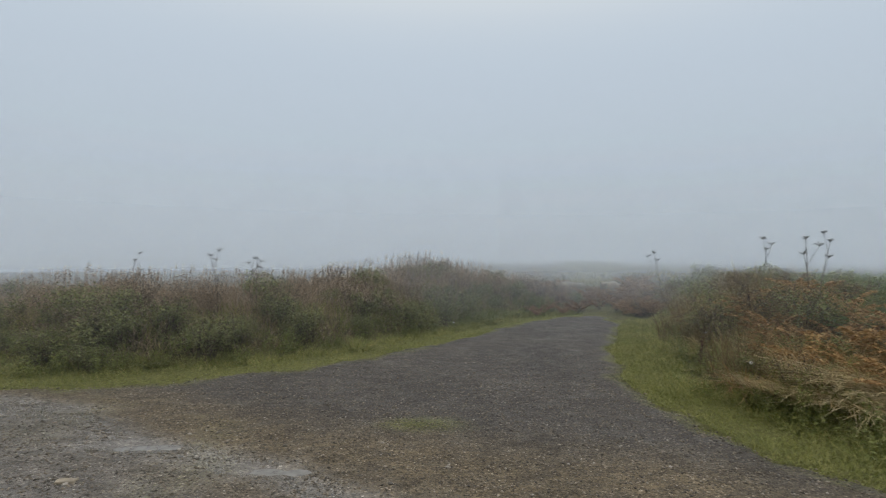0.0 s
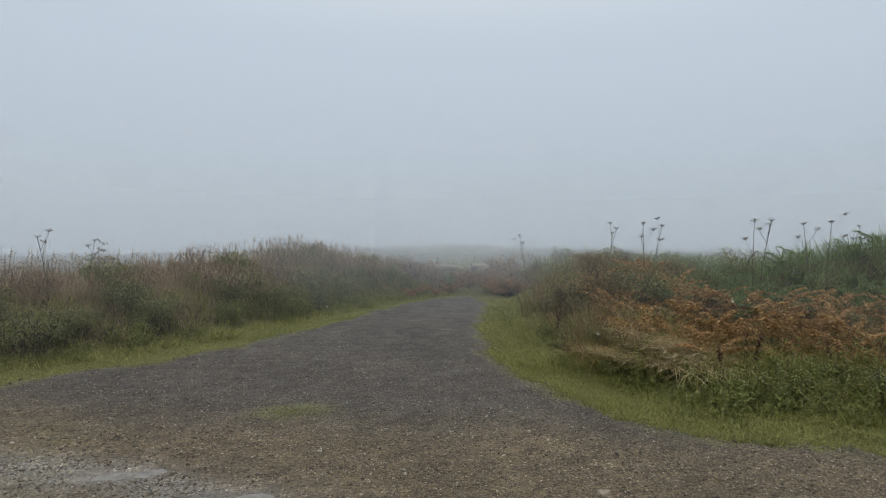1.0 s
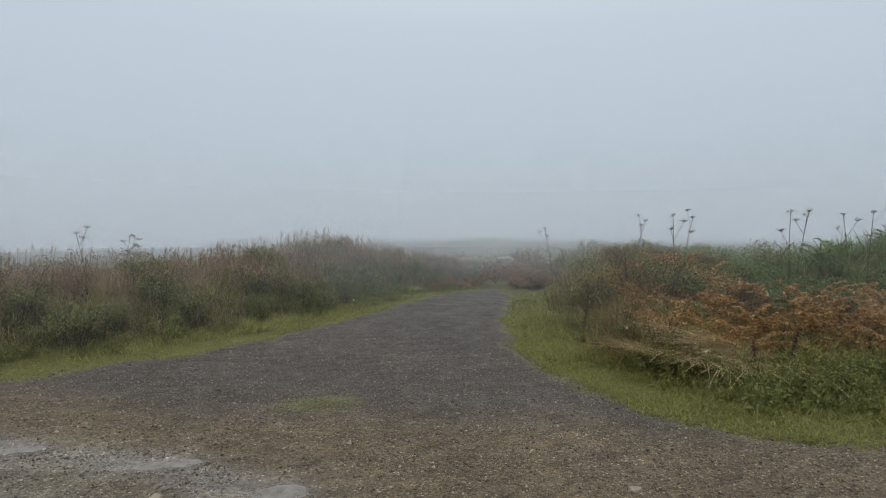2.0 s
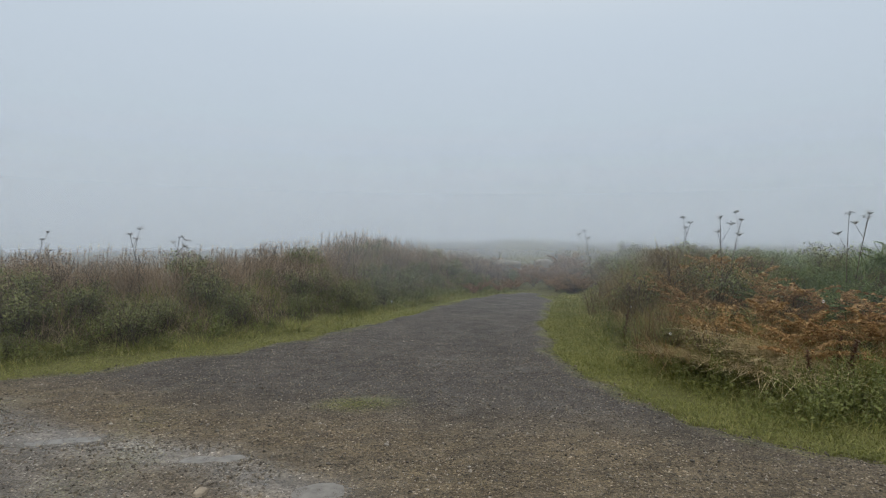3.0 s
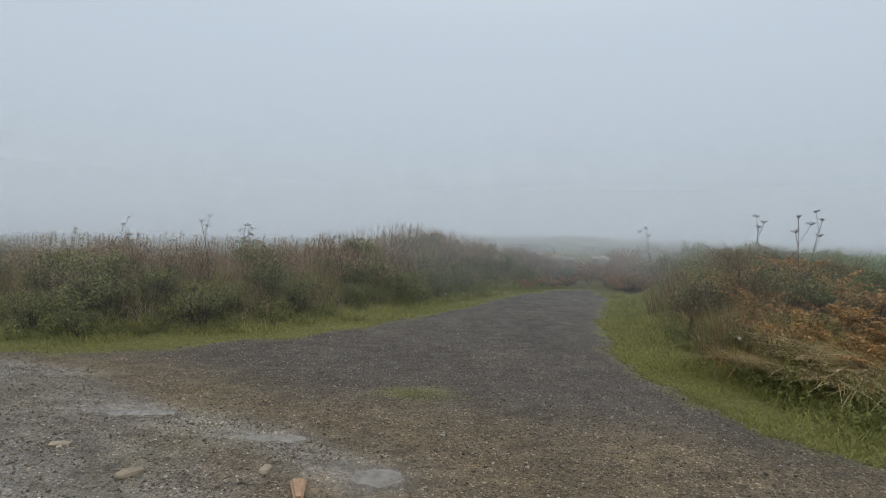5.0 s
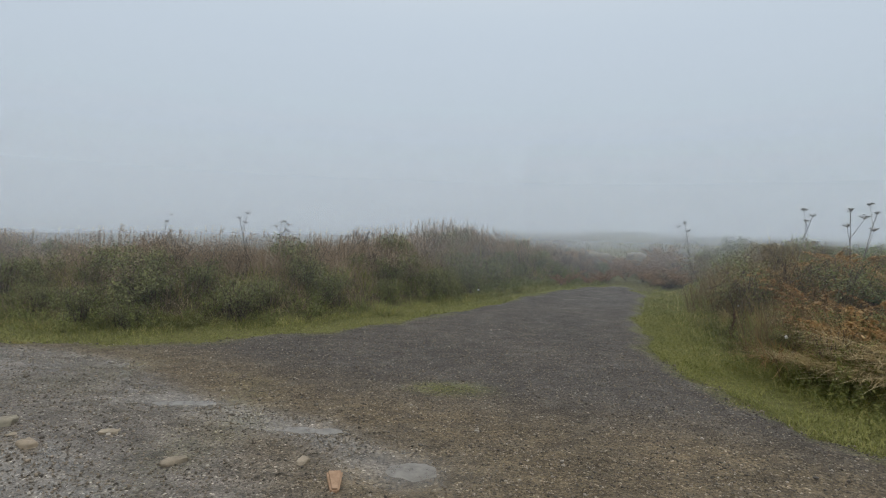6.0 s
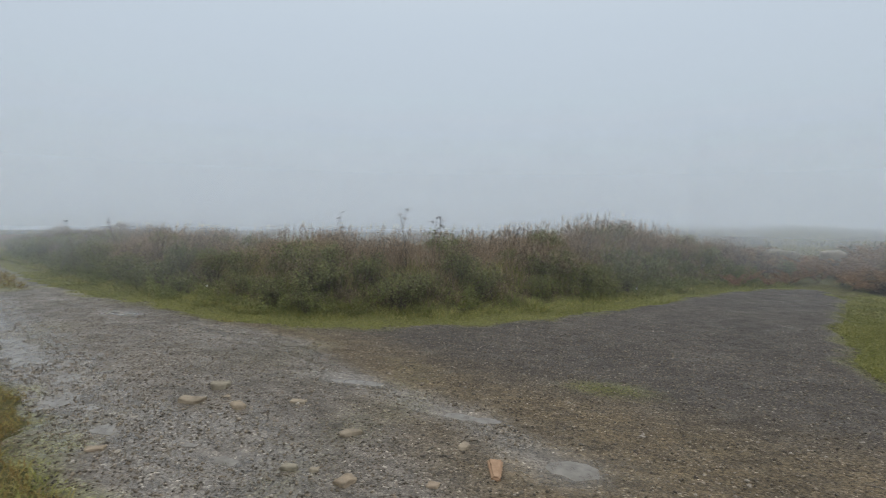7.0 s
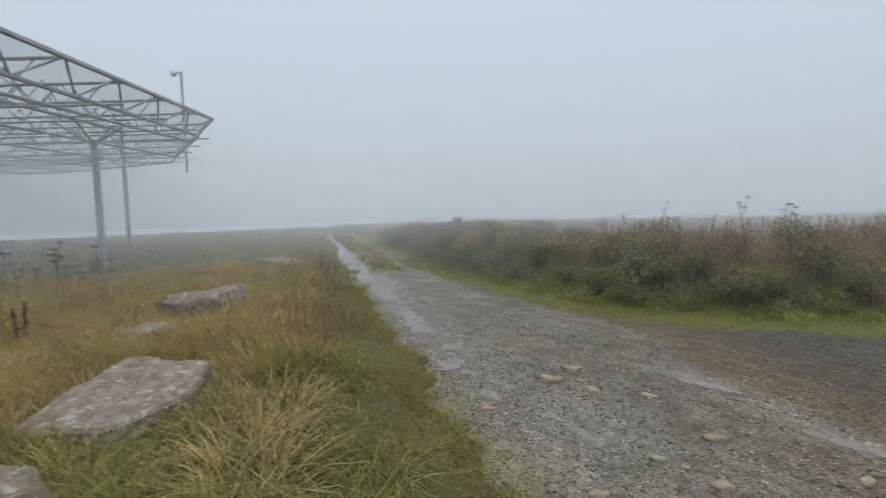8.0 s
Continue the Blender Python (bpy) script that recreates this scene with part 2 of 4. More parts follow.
M["pebble"] = surface("pebble_stone", pebble_color, 0.6)
M["gravel"] = surface("loose_gravel", lambda nt: ramp_node(nt, [(0.0, (0.05, 0.044, 0.036)), (0.3, (0.095, 0.08, 0.06)), (0.65, (0.2, 0.165, 0.118)), (0.93, (0.30, 0.25, 0.19)), (1.0, (0.42, 0.38, 0.33))],
                      nt.nodes.new("ShaderNodeNewGeometry").outputs["Random Per Island"]), 0.55)
M["steel"] = surface("galvanised_steel", lambda nt: ramp_node(nt, [(0.3, (0.28, 0.31, 0.355)), (0.7, (0.38, 0.41, 0.455))], noise_node(nt, 3, 5)), 0.55, 0.0)
M["pale"] = surface("pale_housing", lambda nt: ramp_node(nt, [(0.3, (0.55, 0.56, 0.57)), (0.7, (0.66, 0.67, 0.68))], noise_node(nt, 6, 3)), 0.5)


def clear_mix(name, keep, make):
    """A surface of which only the share keep(nt) is solid."""
    mt = bpy.data.materials.new(name)
    mt.use_nodes = True
    nt = mt.node_tree
    nt.nodes.clear()
    out = nt.nodes.new("ShaderNodeOutputMaterial")
    mx = nt.nodes.new("ShaderNodeMixShader")
    tr = nt.nodes.new("ShaderNodeBsdfTransparent")
    nt.links.new(keep(nt), mx.inputs[0])
    nt.links.new(tr.outputs[0], mx.inputs[1])
    nt.links.new(make(nt), mx.inputs[2])
    nt.links.new(mx.outputs[0], out.inputs[0])
    return mt


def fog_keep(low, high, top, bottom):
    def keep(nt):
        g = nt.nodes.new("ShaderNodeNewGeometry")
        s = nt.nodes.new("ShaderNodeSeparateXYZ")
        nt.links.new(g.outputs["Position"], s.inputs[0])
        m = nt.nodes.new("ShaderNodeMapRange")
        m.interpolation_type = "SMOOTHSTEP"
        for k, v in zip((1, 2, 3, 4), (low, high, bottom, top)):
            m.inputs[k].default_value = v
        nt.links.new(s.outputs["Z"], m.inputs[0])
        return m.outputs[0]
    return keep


# Horizon haze put into emission, so the backdrop sheet glows like lit fog.
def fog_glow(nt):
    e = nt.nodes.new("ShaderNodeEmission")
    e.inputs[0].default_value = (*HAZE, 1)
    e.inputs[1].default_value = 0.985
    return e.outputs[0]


def haze_keep(share):
    """A haze sheet that hides the given share: thin at the ground, full from breast height, gone high up."""
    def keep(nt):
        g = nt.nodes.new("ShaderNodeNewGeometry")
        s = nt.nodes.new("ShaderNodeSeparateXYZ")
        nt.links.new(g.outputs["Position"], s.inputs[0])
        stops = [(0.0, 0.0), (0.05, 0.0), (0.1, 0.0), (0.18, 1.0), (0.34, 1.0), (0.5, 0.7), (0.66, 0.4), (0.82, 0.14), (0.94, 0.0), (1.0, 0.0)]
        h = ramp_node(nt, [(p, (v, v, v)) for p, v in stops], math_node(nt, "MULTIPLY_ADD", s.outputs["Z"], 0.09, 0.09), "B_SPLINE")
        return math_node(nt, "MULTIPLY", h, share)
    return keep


# Haze painted as a pale blue sheet colour, matched to the horizon sky.
def haze_tint(nt):
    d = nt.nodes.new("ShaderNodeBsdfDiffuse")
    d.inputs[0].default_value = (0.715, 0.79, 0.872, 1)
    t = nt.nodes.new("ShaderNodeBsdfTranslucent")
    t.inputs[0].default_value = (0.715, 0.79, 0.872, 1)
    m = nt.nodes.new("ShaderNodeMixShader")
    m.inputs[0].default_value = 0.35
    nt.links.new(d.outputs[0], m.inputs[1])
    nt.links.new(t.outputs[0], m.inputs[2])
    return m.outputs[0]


M["fog"] = clear_mix("fog_glow_sheet", fog_keep(-0.6, 4.2, 0.0, 1.0), fog_glow)


def water_make(nt):
    b = nt.nodes.new("ShaderNodeBsdfPrincipled")
    b.inputs["Base Color"].default_value = (0.235, 0.222, 0.2, 1)
    b.inputs["Roughness"].default_value = 0.07
    b.inputs["IOR"].default_value = 1.33
    bn = nt.nodes.new("ShaderNodeBump")
    bn.inputs["Strength"].default_value = 0.12
    bn.inputs["Distance"].default_value = 0.004
    nt.links.new(noise_node(nt, 18, 3), bn.inputs["Height"])
    nt.links.new(bn.outputs[0], b.inputs["Normal"])
    return b.outputs[0]


M["water"] = clear_mix("puddle_water", lambda nt: math_node(nt, "MULTIPLY_ADD", noise_node(nt, 13, 6, 0.7), 1.5, 0.08), water_make)


# ---- mesh helpers ----
def mesh_from(name, V, F, material, smooth=False):
    V, F = np.asarray(V, np.float32).reshape(-1, 3), np.asarray(F, np.int32)
    me = bpy.data.meshes.new(name)
    me.vertices.add(len(V))
    me.vertices.foreach_set("co", V.ravel())
    n, k = F.shape
    me.loops.add(n * k)
    me.loops.foreach_set("vertex_index", F.ravel())
    me.polygons.add(n)
    me.polygons.foreach_set("loop_start", np.arange(0, n * k, k, dtype=np.int32))
    if smooth:
        me.polygons.foreach_set("use_smooth", np.ones(n, bool))
    me.materials.append(material)
    me.update(calc_edges=True)
    me.validate()
    return me


def part(name, bm, material, parent, label=""):
    me = bpy.data.meshes.new(name)
    bm.to_mesh(me)
    bm.free()
    me.materials.append(material)
    ob = new(name, me)
    ob.parent = parent
    return tagged(ob, label)


def sub(name, V, F, material, parent, label="", smooth=False):
    ob = new(name, mesh_from(name, V, F, material, smooth))
    ob.parent = parent
    return tagged(ob, label)


rng = np.random.default_rng(7)


def fbm(x, y, scale, seed=0, octaves=4):
    """Smooth value noise, about -1 to 1."""
    out, amp, total = np.zeros_like(x, dtype=float), 1.0, 0.0
    for k in range(octaves):
        s = scale * 2 ** k
        xi, yi = x * s + 17.3 * k + seed * 5.1, y * s - 9.7 * k + seed * 3.7
        x0, y0 = np.floor(xi), np.floor(yi)
        fx, fy = xi - x0, yi - y0
        fx, fy = fx * fx * (3 - 2 * fx), fy * fy * (3 - 2 * fy)

        def h(a, b):
            v = np.sin(a * 127.1 + b * 311.7 + seed * 74.7) * 43758.5453
            return (v - np.floor(v)) * 2 - 1
        v = (h(x0, y0) * (1 - fx) + h(x0 + 1, y0) * fx) * (1 - fy) + (h(x0, y0 + 1) * (1 - fx) + h(x0 + 1, y0 + 1) * fx) * fy
        out, total, amp = out + amp * v, total + amp, amp * 0.5
    return out / total


def smooth01(v, a, b):
    t = np.clip((v - a) / (b - a), 0, 1)
    return t * t * (3 - 2 * t)


# ---- plan: edges of the gravel ----
HEDGE_EDGE = [(-30, 15.8), (-18, 10.5), (-12.2, 8.0), (-9.4, 7.1), (-7.4, 6.6), (-5.5, 6.05), (-4.4, 5.98), (-3.1, 6.5), (-2.0, 7.1), (-0.85, 8.2),
              (0.4, 9.7), (1.9, 12.0), (3.2, 13.5), (4.7, 14.0)]
RIGHT_EDGE = [(4.55, 12.2), (3.75, 10.2), (3.05, 8.6), (2.52, 6.8), (2.35, 5.7), (2.54, 5.0), (2.68, 4.3), (2.78, 3.6), (3.2, 3.22), (3.78, 3.0), (4.2, 2.74), (6.5, 1.6), (13, -2)]
FIELD_EDGE = [(13, -7), (-1.0, -7), (-1.3, -2), (-1.6, 0.3), (-1.95, 1.2), (-2.36, 1.64), (-2.82, 1.88), (-3.35, 2.06), (-4.04, 2.46), (-5.9, 3.25), (-9.48, 4.9), (-13.5, 6.75), (-22, 11.1), (-30, 14.6)]
ROAD = np.array(HEDGE_EDGE + RIGHT_EDGE + FIELD_EDGE, float)


def line_distance(x, y, pts, closed=False):
    best = np.full(x.shape, 1e9)
    n = len(pts)
    for k in range(n if closed else n - 1):
        (ax, ay), (bx, by) = pts[k], pts[(k + 1) % n]
        dx, dy = bx - ax, by - ay
        t = np.clip(((x - ax) * dx + (y - ay) * dy) / (dx * dx + dy * dy), 0, 1)
        best = np.minimum(best, np.hypot(x - ax - t * dx, y - ay - t * dy))
    return best


def inside(x, y, pts):
    odd = np.zeros(x.shape, bool)
    n = len(pts)
    for k in range(n):
        (ax, ay), (bx, by) = pts[k], pts[(k + 1) % n]
        if ay == by:
            continue
        odd ^= ((ay > y) != (by > y)) & (x < (bx - ax) * (y - ay) / (by - ay) + ax)
    return odd


def off_road(x, y):
    """Metres outside the gravel; negative on it. The edge wanders a little."""
    d = line_distance(x, y, ROAD, True)
    return np.where(inside(x, y, ROAD), -d, d) + 0.15 * fbm(x, y, 1.3, 3) + 0.2 * fbm(x, y, 3.6, 4, 3)


HEDGE_AREA = [(-60, 30)] + HEDGE_EDGE[:-1] + [(4.2, 14.2), (5.6, 20), (12, 46), (-60, 60)]
RIGHT_AREA = [(16, 42), (7.6, 20), (5.3, 13.2)] + RIGHT_EDGE + [(60, -20), (60, 40)]


def zones(x, y):
    hedge, right = inside(x, y, HEDGE_AREA), inside(x, y, RIGHT_AREA)
    return hedge, right, ~(hedge | right)


def stand(x, y):
    """Height that the plants reach above z = 0."""
    d = off_road(x, y)
    hedge, right, field = zones(x, y)
    n = fbm(x, y, 0.35, 8, 3) + 0.5 * fbm(x, y, 1.1, 9, 2)
    tall = (1.18 + 0.2 * n + 0.56 * np.exp(-((x - 0.7) / 2.4) ** 2 - ((y - 13.2) / 2.4) ** 2)) * (1 - 0.3 * smooth01(-x, 9, 22))
    hh = 0.08 + tall * smooth01(d, 0.65, 2.4)
    rr = 0.07 + (0.55 + 0.1 * n) * smooth01(d, 0.6, 2.0) + (1.85 + 0.13 * n) * smooth01(d, 1.6, 6.8)
    near = smooth01(y, 6.0, 8.5)
    rr = rr * (1 - near) + (0.10 + (1.5 + 0.2 * n) * smooth01(d, 0.55, 2.6)) * near
    ff = 0.12 + 0.38 * smooth01(d, 0.3, 1.5) + 0.1 * n
    lane = line_distance(x, y, [(4.7, 13.0), (6.6, 20), (14, 44)])
    open_lane = 1 - 0.72 * (1 - smooth01(lane, 0.6, 3.2)) * smooth01(y, 11.5, 14) * (1 - 0.95 * smooth01(y, 17, 24))
    return np.where(hedge, hh, np.where(right, rr, ff)) * open_lane * (1 - np.where(right, 0.1, 0.5) * smooth01(np.hypot(x, y), 15, 28))


SLABS = [(-5.2, 0.2, 0.7), (-8.9, 1.75, 0.5), (-4.05, -0.72, 0.36), (-7.5, 0.75, 0.24), (-13.9, 5.1, 0.55)]


def clear_of_slabs(x, y):
    ok = np.ones(x.shape, bool)
    for a, b, r in SLABS:
        ok &= np.hypot(x - a, y - b) > r
    return ok


def ground_z(x, y):
    x, y = np.asarray(x, float), np.asarray(y, float)
    d = off_road(x, y)
    hedge, right, field = zones(x, y)
    far = np.hypot(x, y)
    top = stand(x, y)
    z = np.where(hedge | right, 0.55 * (top - 0.1) * smooth01(d, 0.2, 1.2), 0.10 * smooth01(d, 0.1, 0.8))
    z = np.where(right, np.maximum(z, (top - 0.66) * smooth01(d, 2.5, 5.0) * (1 - smooth01(far, 10, 19))), z)
    z = z + 0.05 * fbm(x, y, 0.8, 5) * smooth01(d, 0.0, 1.0)
    z = z - np.where(field & (x < -4), 0.12 * smooth01(far, 16, 44), 0)
    z = z + np.where(right, 0.25, np.where(hedge, 0.7, 1.2)) * smooth01(far, 19, 43) * smooth01(x, -16, 8) * smooth01(y, 2, 22)
    return np.where(d < 0, -0.06, z - 0.03) - 25 * smooth01(far, 60, 900)


def axis(lo, hi, step, far, grow=1.25):
    mid = np.arange(lo, hi + step / 2, step)
    out, s, p = [], step, hi
    while p < far:
        s *= grow
        p += s
        out.append(p)
    left, s, p = [], step, lo
    while p > -far:
        s *= grow
        p -= s
        left.append(p)
    return np.concatenate([left[::-1], mid, out])


def grid_faces(nx, ny):
    i, j = np.meshgrid(np.arange(nx - 1), np.arange(ny - 1), indexing="ij")
    a = (i * ny + j).ravel()
    return np.stack([a, a + ny, a + ny + 1, a + 1], 1)


def build_ground():
    xs, ys = axis(-20, 12, 0.16, 2500), axis(-4, 18, 0.16, 2500)
    x, y = np.meshgrid(xs, ys, indexing="ij")
    x, y = x.ravel(), y.ravel()
    V = np.stack([x, y, ground_z(x, y)], 1)
    me = mesh_from("ground", V, grid_faces(len(xs), len(ys)), M["soil"], True)
    d = off_road(x, y)
    turf = np.where(zones(x, y)[2], 0.55, 1.0 - smooth01(d, 0.75, 1.35))
    me.attributes.new("turf", "FLOAT", "POINT").data.foreach_set("value", turf.astype(np.float32))
    ob = new("ground", me)
    tagged(ob, "mossy turf and leaf litter of a foggy heath", "ground", kind="structure")


RUT = [(-30, 14.9), (-22, 11.45), (-15.7, 8.0), (-8.2, 4.74), (-6.4, 3.95), (-5.2, 3.37), (-4.4, 2.95), (-3.7, 2.7), (-2.8, 2.66), (-2.4, 2.5)]
RILL = [(-5.6, 5.5), (-4.6, 5.45), (-3.75, 5.15), (-2.7, 4.33), (-2.15, 4.1), (-1.22, 3.74), (-0.85, 3.4), (-0.42, 3.14)]
RUT2 = [(-2.9, 3.0), (-2.45, 2.58), (-1.9, 2.2)]


def road_z(x, y):
    z = 0.012 * fbm(x, y, 0.9, 11) + 0.014 * fbm(x, y, 4.5, 12, 5)
    rut = line_distance(x, y, RUT)
    z = z - 0.024 * (1 + 0.8 * fbm(x, y, 1.6, 18)) * np.exp(-(rut / 0.28) ** 2) - 0.014 * np.exp(-(line_distance(x, y, RUT2) / 0.16) ** 2)
    for px, py, rx, ry in PUDDLES:
        z = z - 0.026 * np.exp(-((((x - px) / rx) ** 2 + ((y - py) / ry) ** 2) * (1 + 0.85 * fbm(x, y, 3.2, 15))) ** 1.5)
    return z


PUDDLES = [(-0.44, 3.14, 0.33, 0.22), (-1.22, 3.74, 0.3, 0.09), (-7.2, 5.88, 0.3, 0.12), (-3.72, 5.21, 0.24, 0.09), (-2.45, 4.22, 0.42, 0.1), (-2.55, 2.62, 0.24, 0.09)]


def build_road():
    xs, ys = np.concatenate([np.arange(-34, -9, 0.25), np.arange(-9, 5.6, 0.06), np.arange(5.6, 14, 0.3)]), np.concatenate([np.arange(-8, 0.6, 0.3), np.arange(0.6, 9, 0.06), np.arange(9, 18, 0.15)])
    nx, ny = len(xs), len(ys)
    x, y = np.meshgrid(xs, ys, indexing="ij")
    x, y = x.ravel(), y.ravel()
    d = off_road(x, y)
    z = road_z(x, y) - 0.08 * smooth01(d, -0.12, 0.12)
    F = grid_faces(nx, ny)
    F = F[(d[F] < 0.25).any(1)]
    used, idx = np.unique(F, return_inverse=True)
    x, y, z, d = x[used], y[used], z[used], d[used]
    me = mesh_from("road", np.stack([x, y, z], 1), idx.reshape(F.shape), M["road"], True)
    lane = line_distance(x, y, [(-30, 15), (-12, 6.9), (-7, 4.9), (-3.9, 3.4), (-2.3, 2.2), (-1.4, 0.6), (-1.2, -3)])
    pale = 1.15 - smooth01(lane + 0.3 * fbm(x, y, 0.8, 41), 0.95, 2.0) * 1.3
    spur = 4.55 - 0.38 * x - y + 0.4 * fbm(x, y, 0.7, 21)
    brown = smooth01(spur, -0.8, 0.9) * 1.1
    rill = line_distance(x, y, RILL)
    sheen = np.exp(-((x + 4.3) / 1.0) ** 2 - ((y - 5.15) / 0.4) ** 2)
    pale = pale + 0.9 * np.exp(-(rill / 0.22) ** 2) + 0.7 * sheen
    wet = 0.7 * sheen + 0.95 * np.exp(-(rill / 0.2) ** 2) + 1.15 * np.exp(-(line_distance(x, y, RUT) / 0.42) ** 2) + 0.8 * np.exp(-(line_distance(x, y, RUT2) / 0.3) ** 2) + 0.35 * (1 - smooth01(lane, 0.5, 1.8))
    for px, py, rx, ry in PUDDLES:
        wet = wet + 0.9 * np.exp(-(((x - px) / rx / 1.6) ** 2 + ((y - py) / ry / 1.6) ** 2))
    moss = 1.1 * np.exp(-((x + 0.15) / 0.45) ** 2 - ((y - 4.76) / 0.22) ** 2) + 0.4 * np.clip(brown, 0, 1) * (fbm(x, y, 1.1, 51) + 0.3) + 0.8 * smooth01(d, -0.35, 0.0) - 0.25
    island = line_distance(x, y, [(-11.2, 6.75), (-16, 9.05), (-28, 14.5)])
    moss = moss + 1.3 * np.exp(-(island / 0.4) ** 2)
    for key, v in (("brown", brown), ("pale", pale), ("wet", wet), ("moss", moss)):
        a = me.attributes.new(key, "FLOAT", "POINT")
        a.data.foreach_set("value", np.asarray(v, np.float32))
    return tagged(new("road", me), "wet dark gravel track forking across the heath", "track", kind="structure")


# Added glowing cylinder that closes the distance with painted fog.
def build_fog_sheet():
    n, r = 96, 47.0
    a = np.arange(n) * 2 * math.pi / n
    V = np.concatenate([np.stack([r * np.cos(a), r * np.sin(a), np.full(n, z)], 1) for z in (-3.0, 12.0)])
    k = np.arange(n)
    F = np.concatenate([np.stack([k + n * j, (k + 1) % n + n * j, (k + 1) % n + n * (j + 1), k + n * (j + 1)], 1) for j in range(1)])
    tagged(new("backdrop", mesh_from("backdrop", V, F, M["fog"], True)), "glowing pale grey sheet standing in for fog in the distance", "fog", kind="structure")


def build_haze_sheets():
    """Fog haze imitated by added see-through sheets one behind the other, leaning outwards."""
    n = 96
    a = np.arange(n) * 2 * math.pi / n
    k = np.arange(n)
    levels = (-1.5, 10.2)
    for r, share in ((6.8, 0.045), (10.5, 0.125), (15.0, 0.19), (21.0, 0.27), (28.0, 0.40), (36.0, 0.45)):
        mat = clear_mix("haze_sheet", haze_keep(share), haze_tint)
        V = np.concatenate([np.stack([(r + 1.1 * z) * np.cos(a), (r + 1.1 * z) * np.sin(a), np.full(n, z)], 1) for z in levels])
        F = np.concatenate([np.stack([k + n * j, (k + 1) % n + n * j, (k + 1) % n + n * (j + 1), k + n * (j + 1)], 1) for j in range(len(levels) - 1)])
        tagged(new("backdrop", mesh_from("backdrop", V, F, mat, True)), "thin pale tinted sheet standing in for fog haze", "fog", kind="structure")


build_haze_sheets()
build_ground()
road = build_road()
build_fog_sheet()


# ---- plants: shapes ----
def blades(P, H, W, heading, lean, curl, g):
    """Tapered bent blades from the roots P: heights, widths, headings of the bend, and how far they lean and curl over."""
    n = len(P)
    face = heading + math.pi / 2 + g.normal(0, 0.5, n)
    side = np.stack([np.cos(face), np.sin(face), np.zeros(n)], 1)
    way = np.stack([np.cos(heading), np.sin(heading), np.zeros(n)], 1)
    V = np.empty((n, 7, 3))
    for k, (t, w) in enumerate(((0.0, 0.8), (0.4, 1.0), (0.75, 0.65), (1.0, 0.0))):
        out = (lean * t + curl * t ** 2.5) * H
        up = H * t * np.sqrt(np.clip(1 - (0.55 * (lean + curl * t)) ** 2, 0.05, 1))
        c = P + way * out[:, None]
        c[:, 2] += up
        if k < 3:
            V[:, 2 * k] = c - side * (0.5 * w * W)[:, None]
            V[:, 2 * k + 1] = c + side * (0.5 * w * W)[:, None]
        else:
            V[:, 6] = c
    T = np.array([[0, 1, 3], [0, 3, 2], [2, 3, 5], [2, 5, 4], [4, 5, 6]])
    F = (np.arange(n)[:, None, None] * 7 + T).reshape(-1, 3)
    return V.reshape(-1, 3), F


def leaves(C, size, g, flat=0.5, aspect=0.62):
    """Folded pointed leaves round the centres C."""
    n = len(C)
    a = g.uniform(0, 2 * math.pi, n)
    tilt = g.normal(-0.25, flat, n)
    d = np.stack([np.cos(a) * np.cos(tilt), np.sin(a) * np.cos(tilt), np.sin(tilt)], 1)
    s = np.stack([-np.sin(a), np.cos(a), g.normal(0, 0.4, n)], 1)
    up = np.cross(d, s)
    L = size[:, None]
    V = np.empty((n, 4, 3))
    V[:, 0] = C - d * L * 0.5
    V[:, 1] = C + s * L * 0.5 * aspect - d * L * 0.08 + up * L * 0.14
    V[:, 2] = C + d * L * 0.55 - up * L * 0.06
    V[:, 3] = C - s * L * 0.5 * aspect - d * L * 0.08 + up * L * 0.14
    T = np.array([[0, 2, 1], [0, 3, 2]])
    F = (np.arange(n)[:, None, None] * 4 + T).reshape(-1, 3)
    return V.reshape(-1, 3), F


def rods(A, B, r0, r1):
    """Three-sided tapered rods from A to B."""
    n = len(A)
    d = B - A
    d = d / np.maximum(np.linalg.norm(d, axis=1, keepdims=True), 1e-6)
    ref = np.where(np.abs(d[:, 2:3]) > 0.9, np.array([[1.0, 0, 0]]), np.array([[0, 0, 1.0]]))
    u = np.cross(d, ref)
    u = u / np.linalg.norm(u, axis=1, keepdims=True)
    v = np.cross(d, u)
    V = np.empty((n, 6, 3))
    for k in range(3):
        c, s = math.cos(k * 2.0944), math.sin(k * 2.0944)
        o = u * c + v * s
        V[:, k] = A + o * np.reshape(r0, (-1, 1))
        V[:, 3 + k] = B + o * np.reshape(r1, (-1, 1))
    T = np.array([[0, 1, 4], [0, 4, 3], [1, 2, 5], [1, 5, 4], [2, 0, 3], [2, 3, 5]])
    F = (np.arange(n)[:, None, None] * 6 + T).reshape(-1, 3)
    return V.reshape(-1, 3), F


def joined(pieces):
    Vs, Fs, k = [], [], 0
    for V, F in pieces:
        Vs.append(V)
        Fs.append(F + k)
        k += len(V)
    return np.concatenate(Vs), np.concatenate(Fs)


def at_ground(x, y, sink=0.02):
    return np.stack([x, y, ground_z(x, y) - sink], 1)


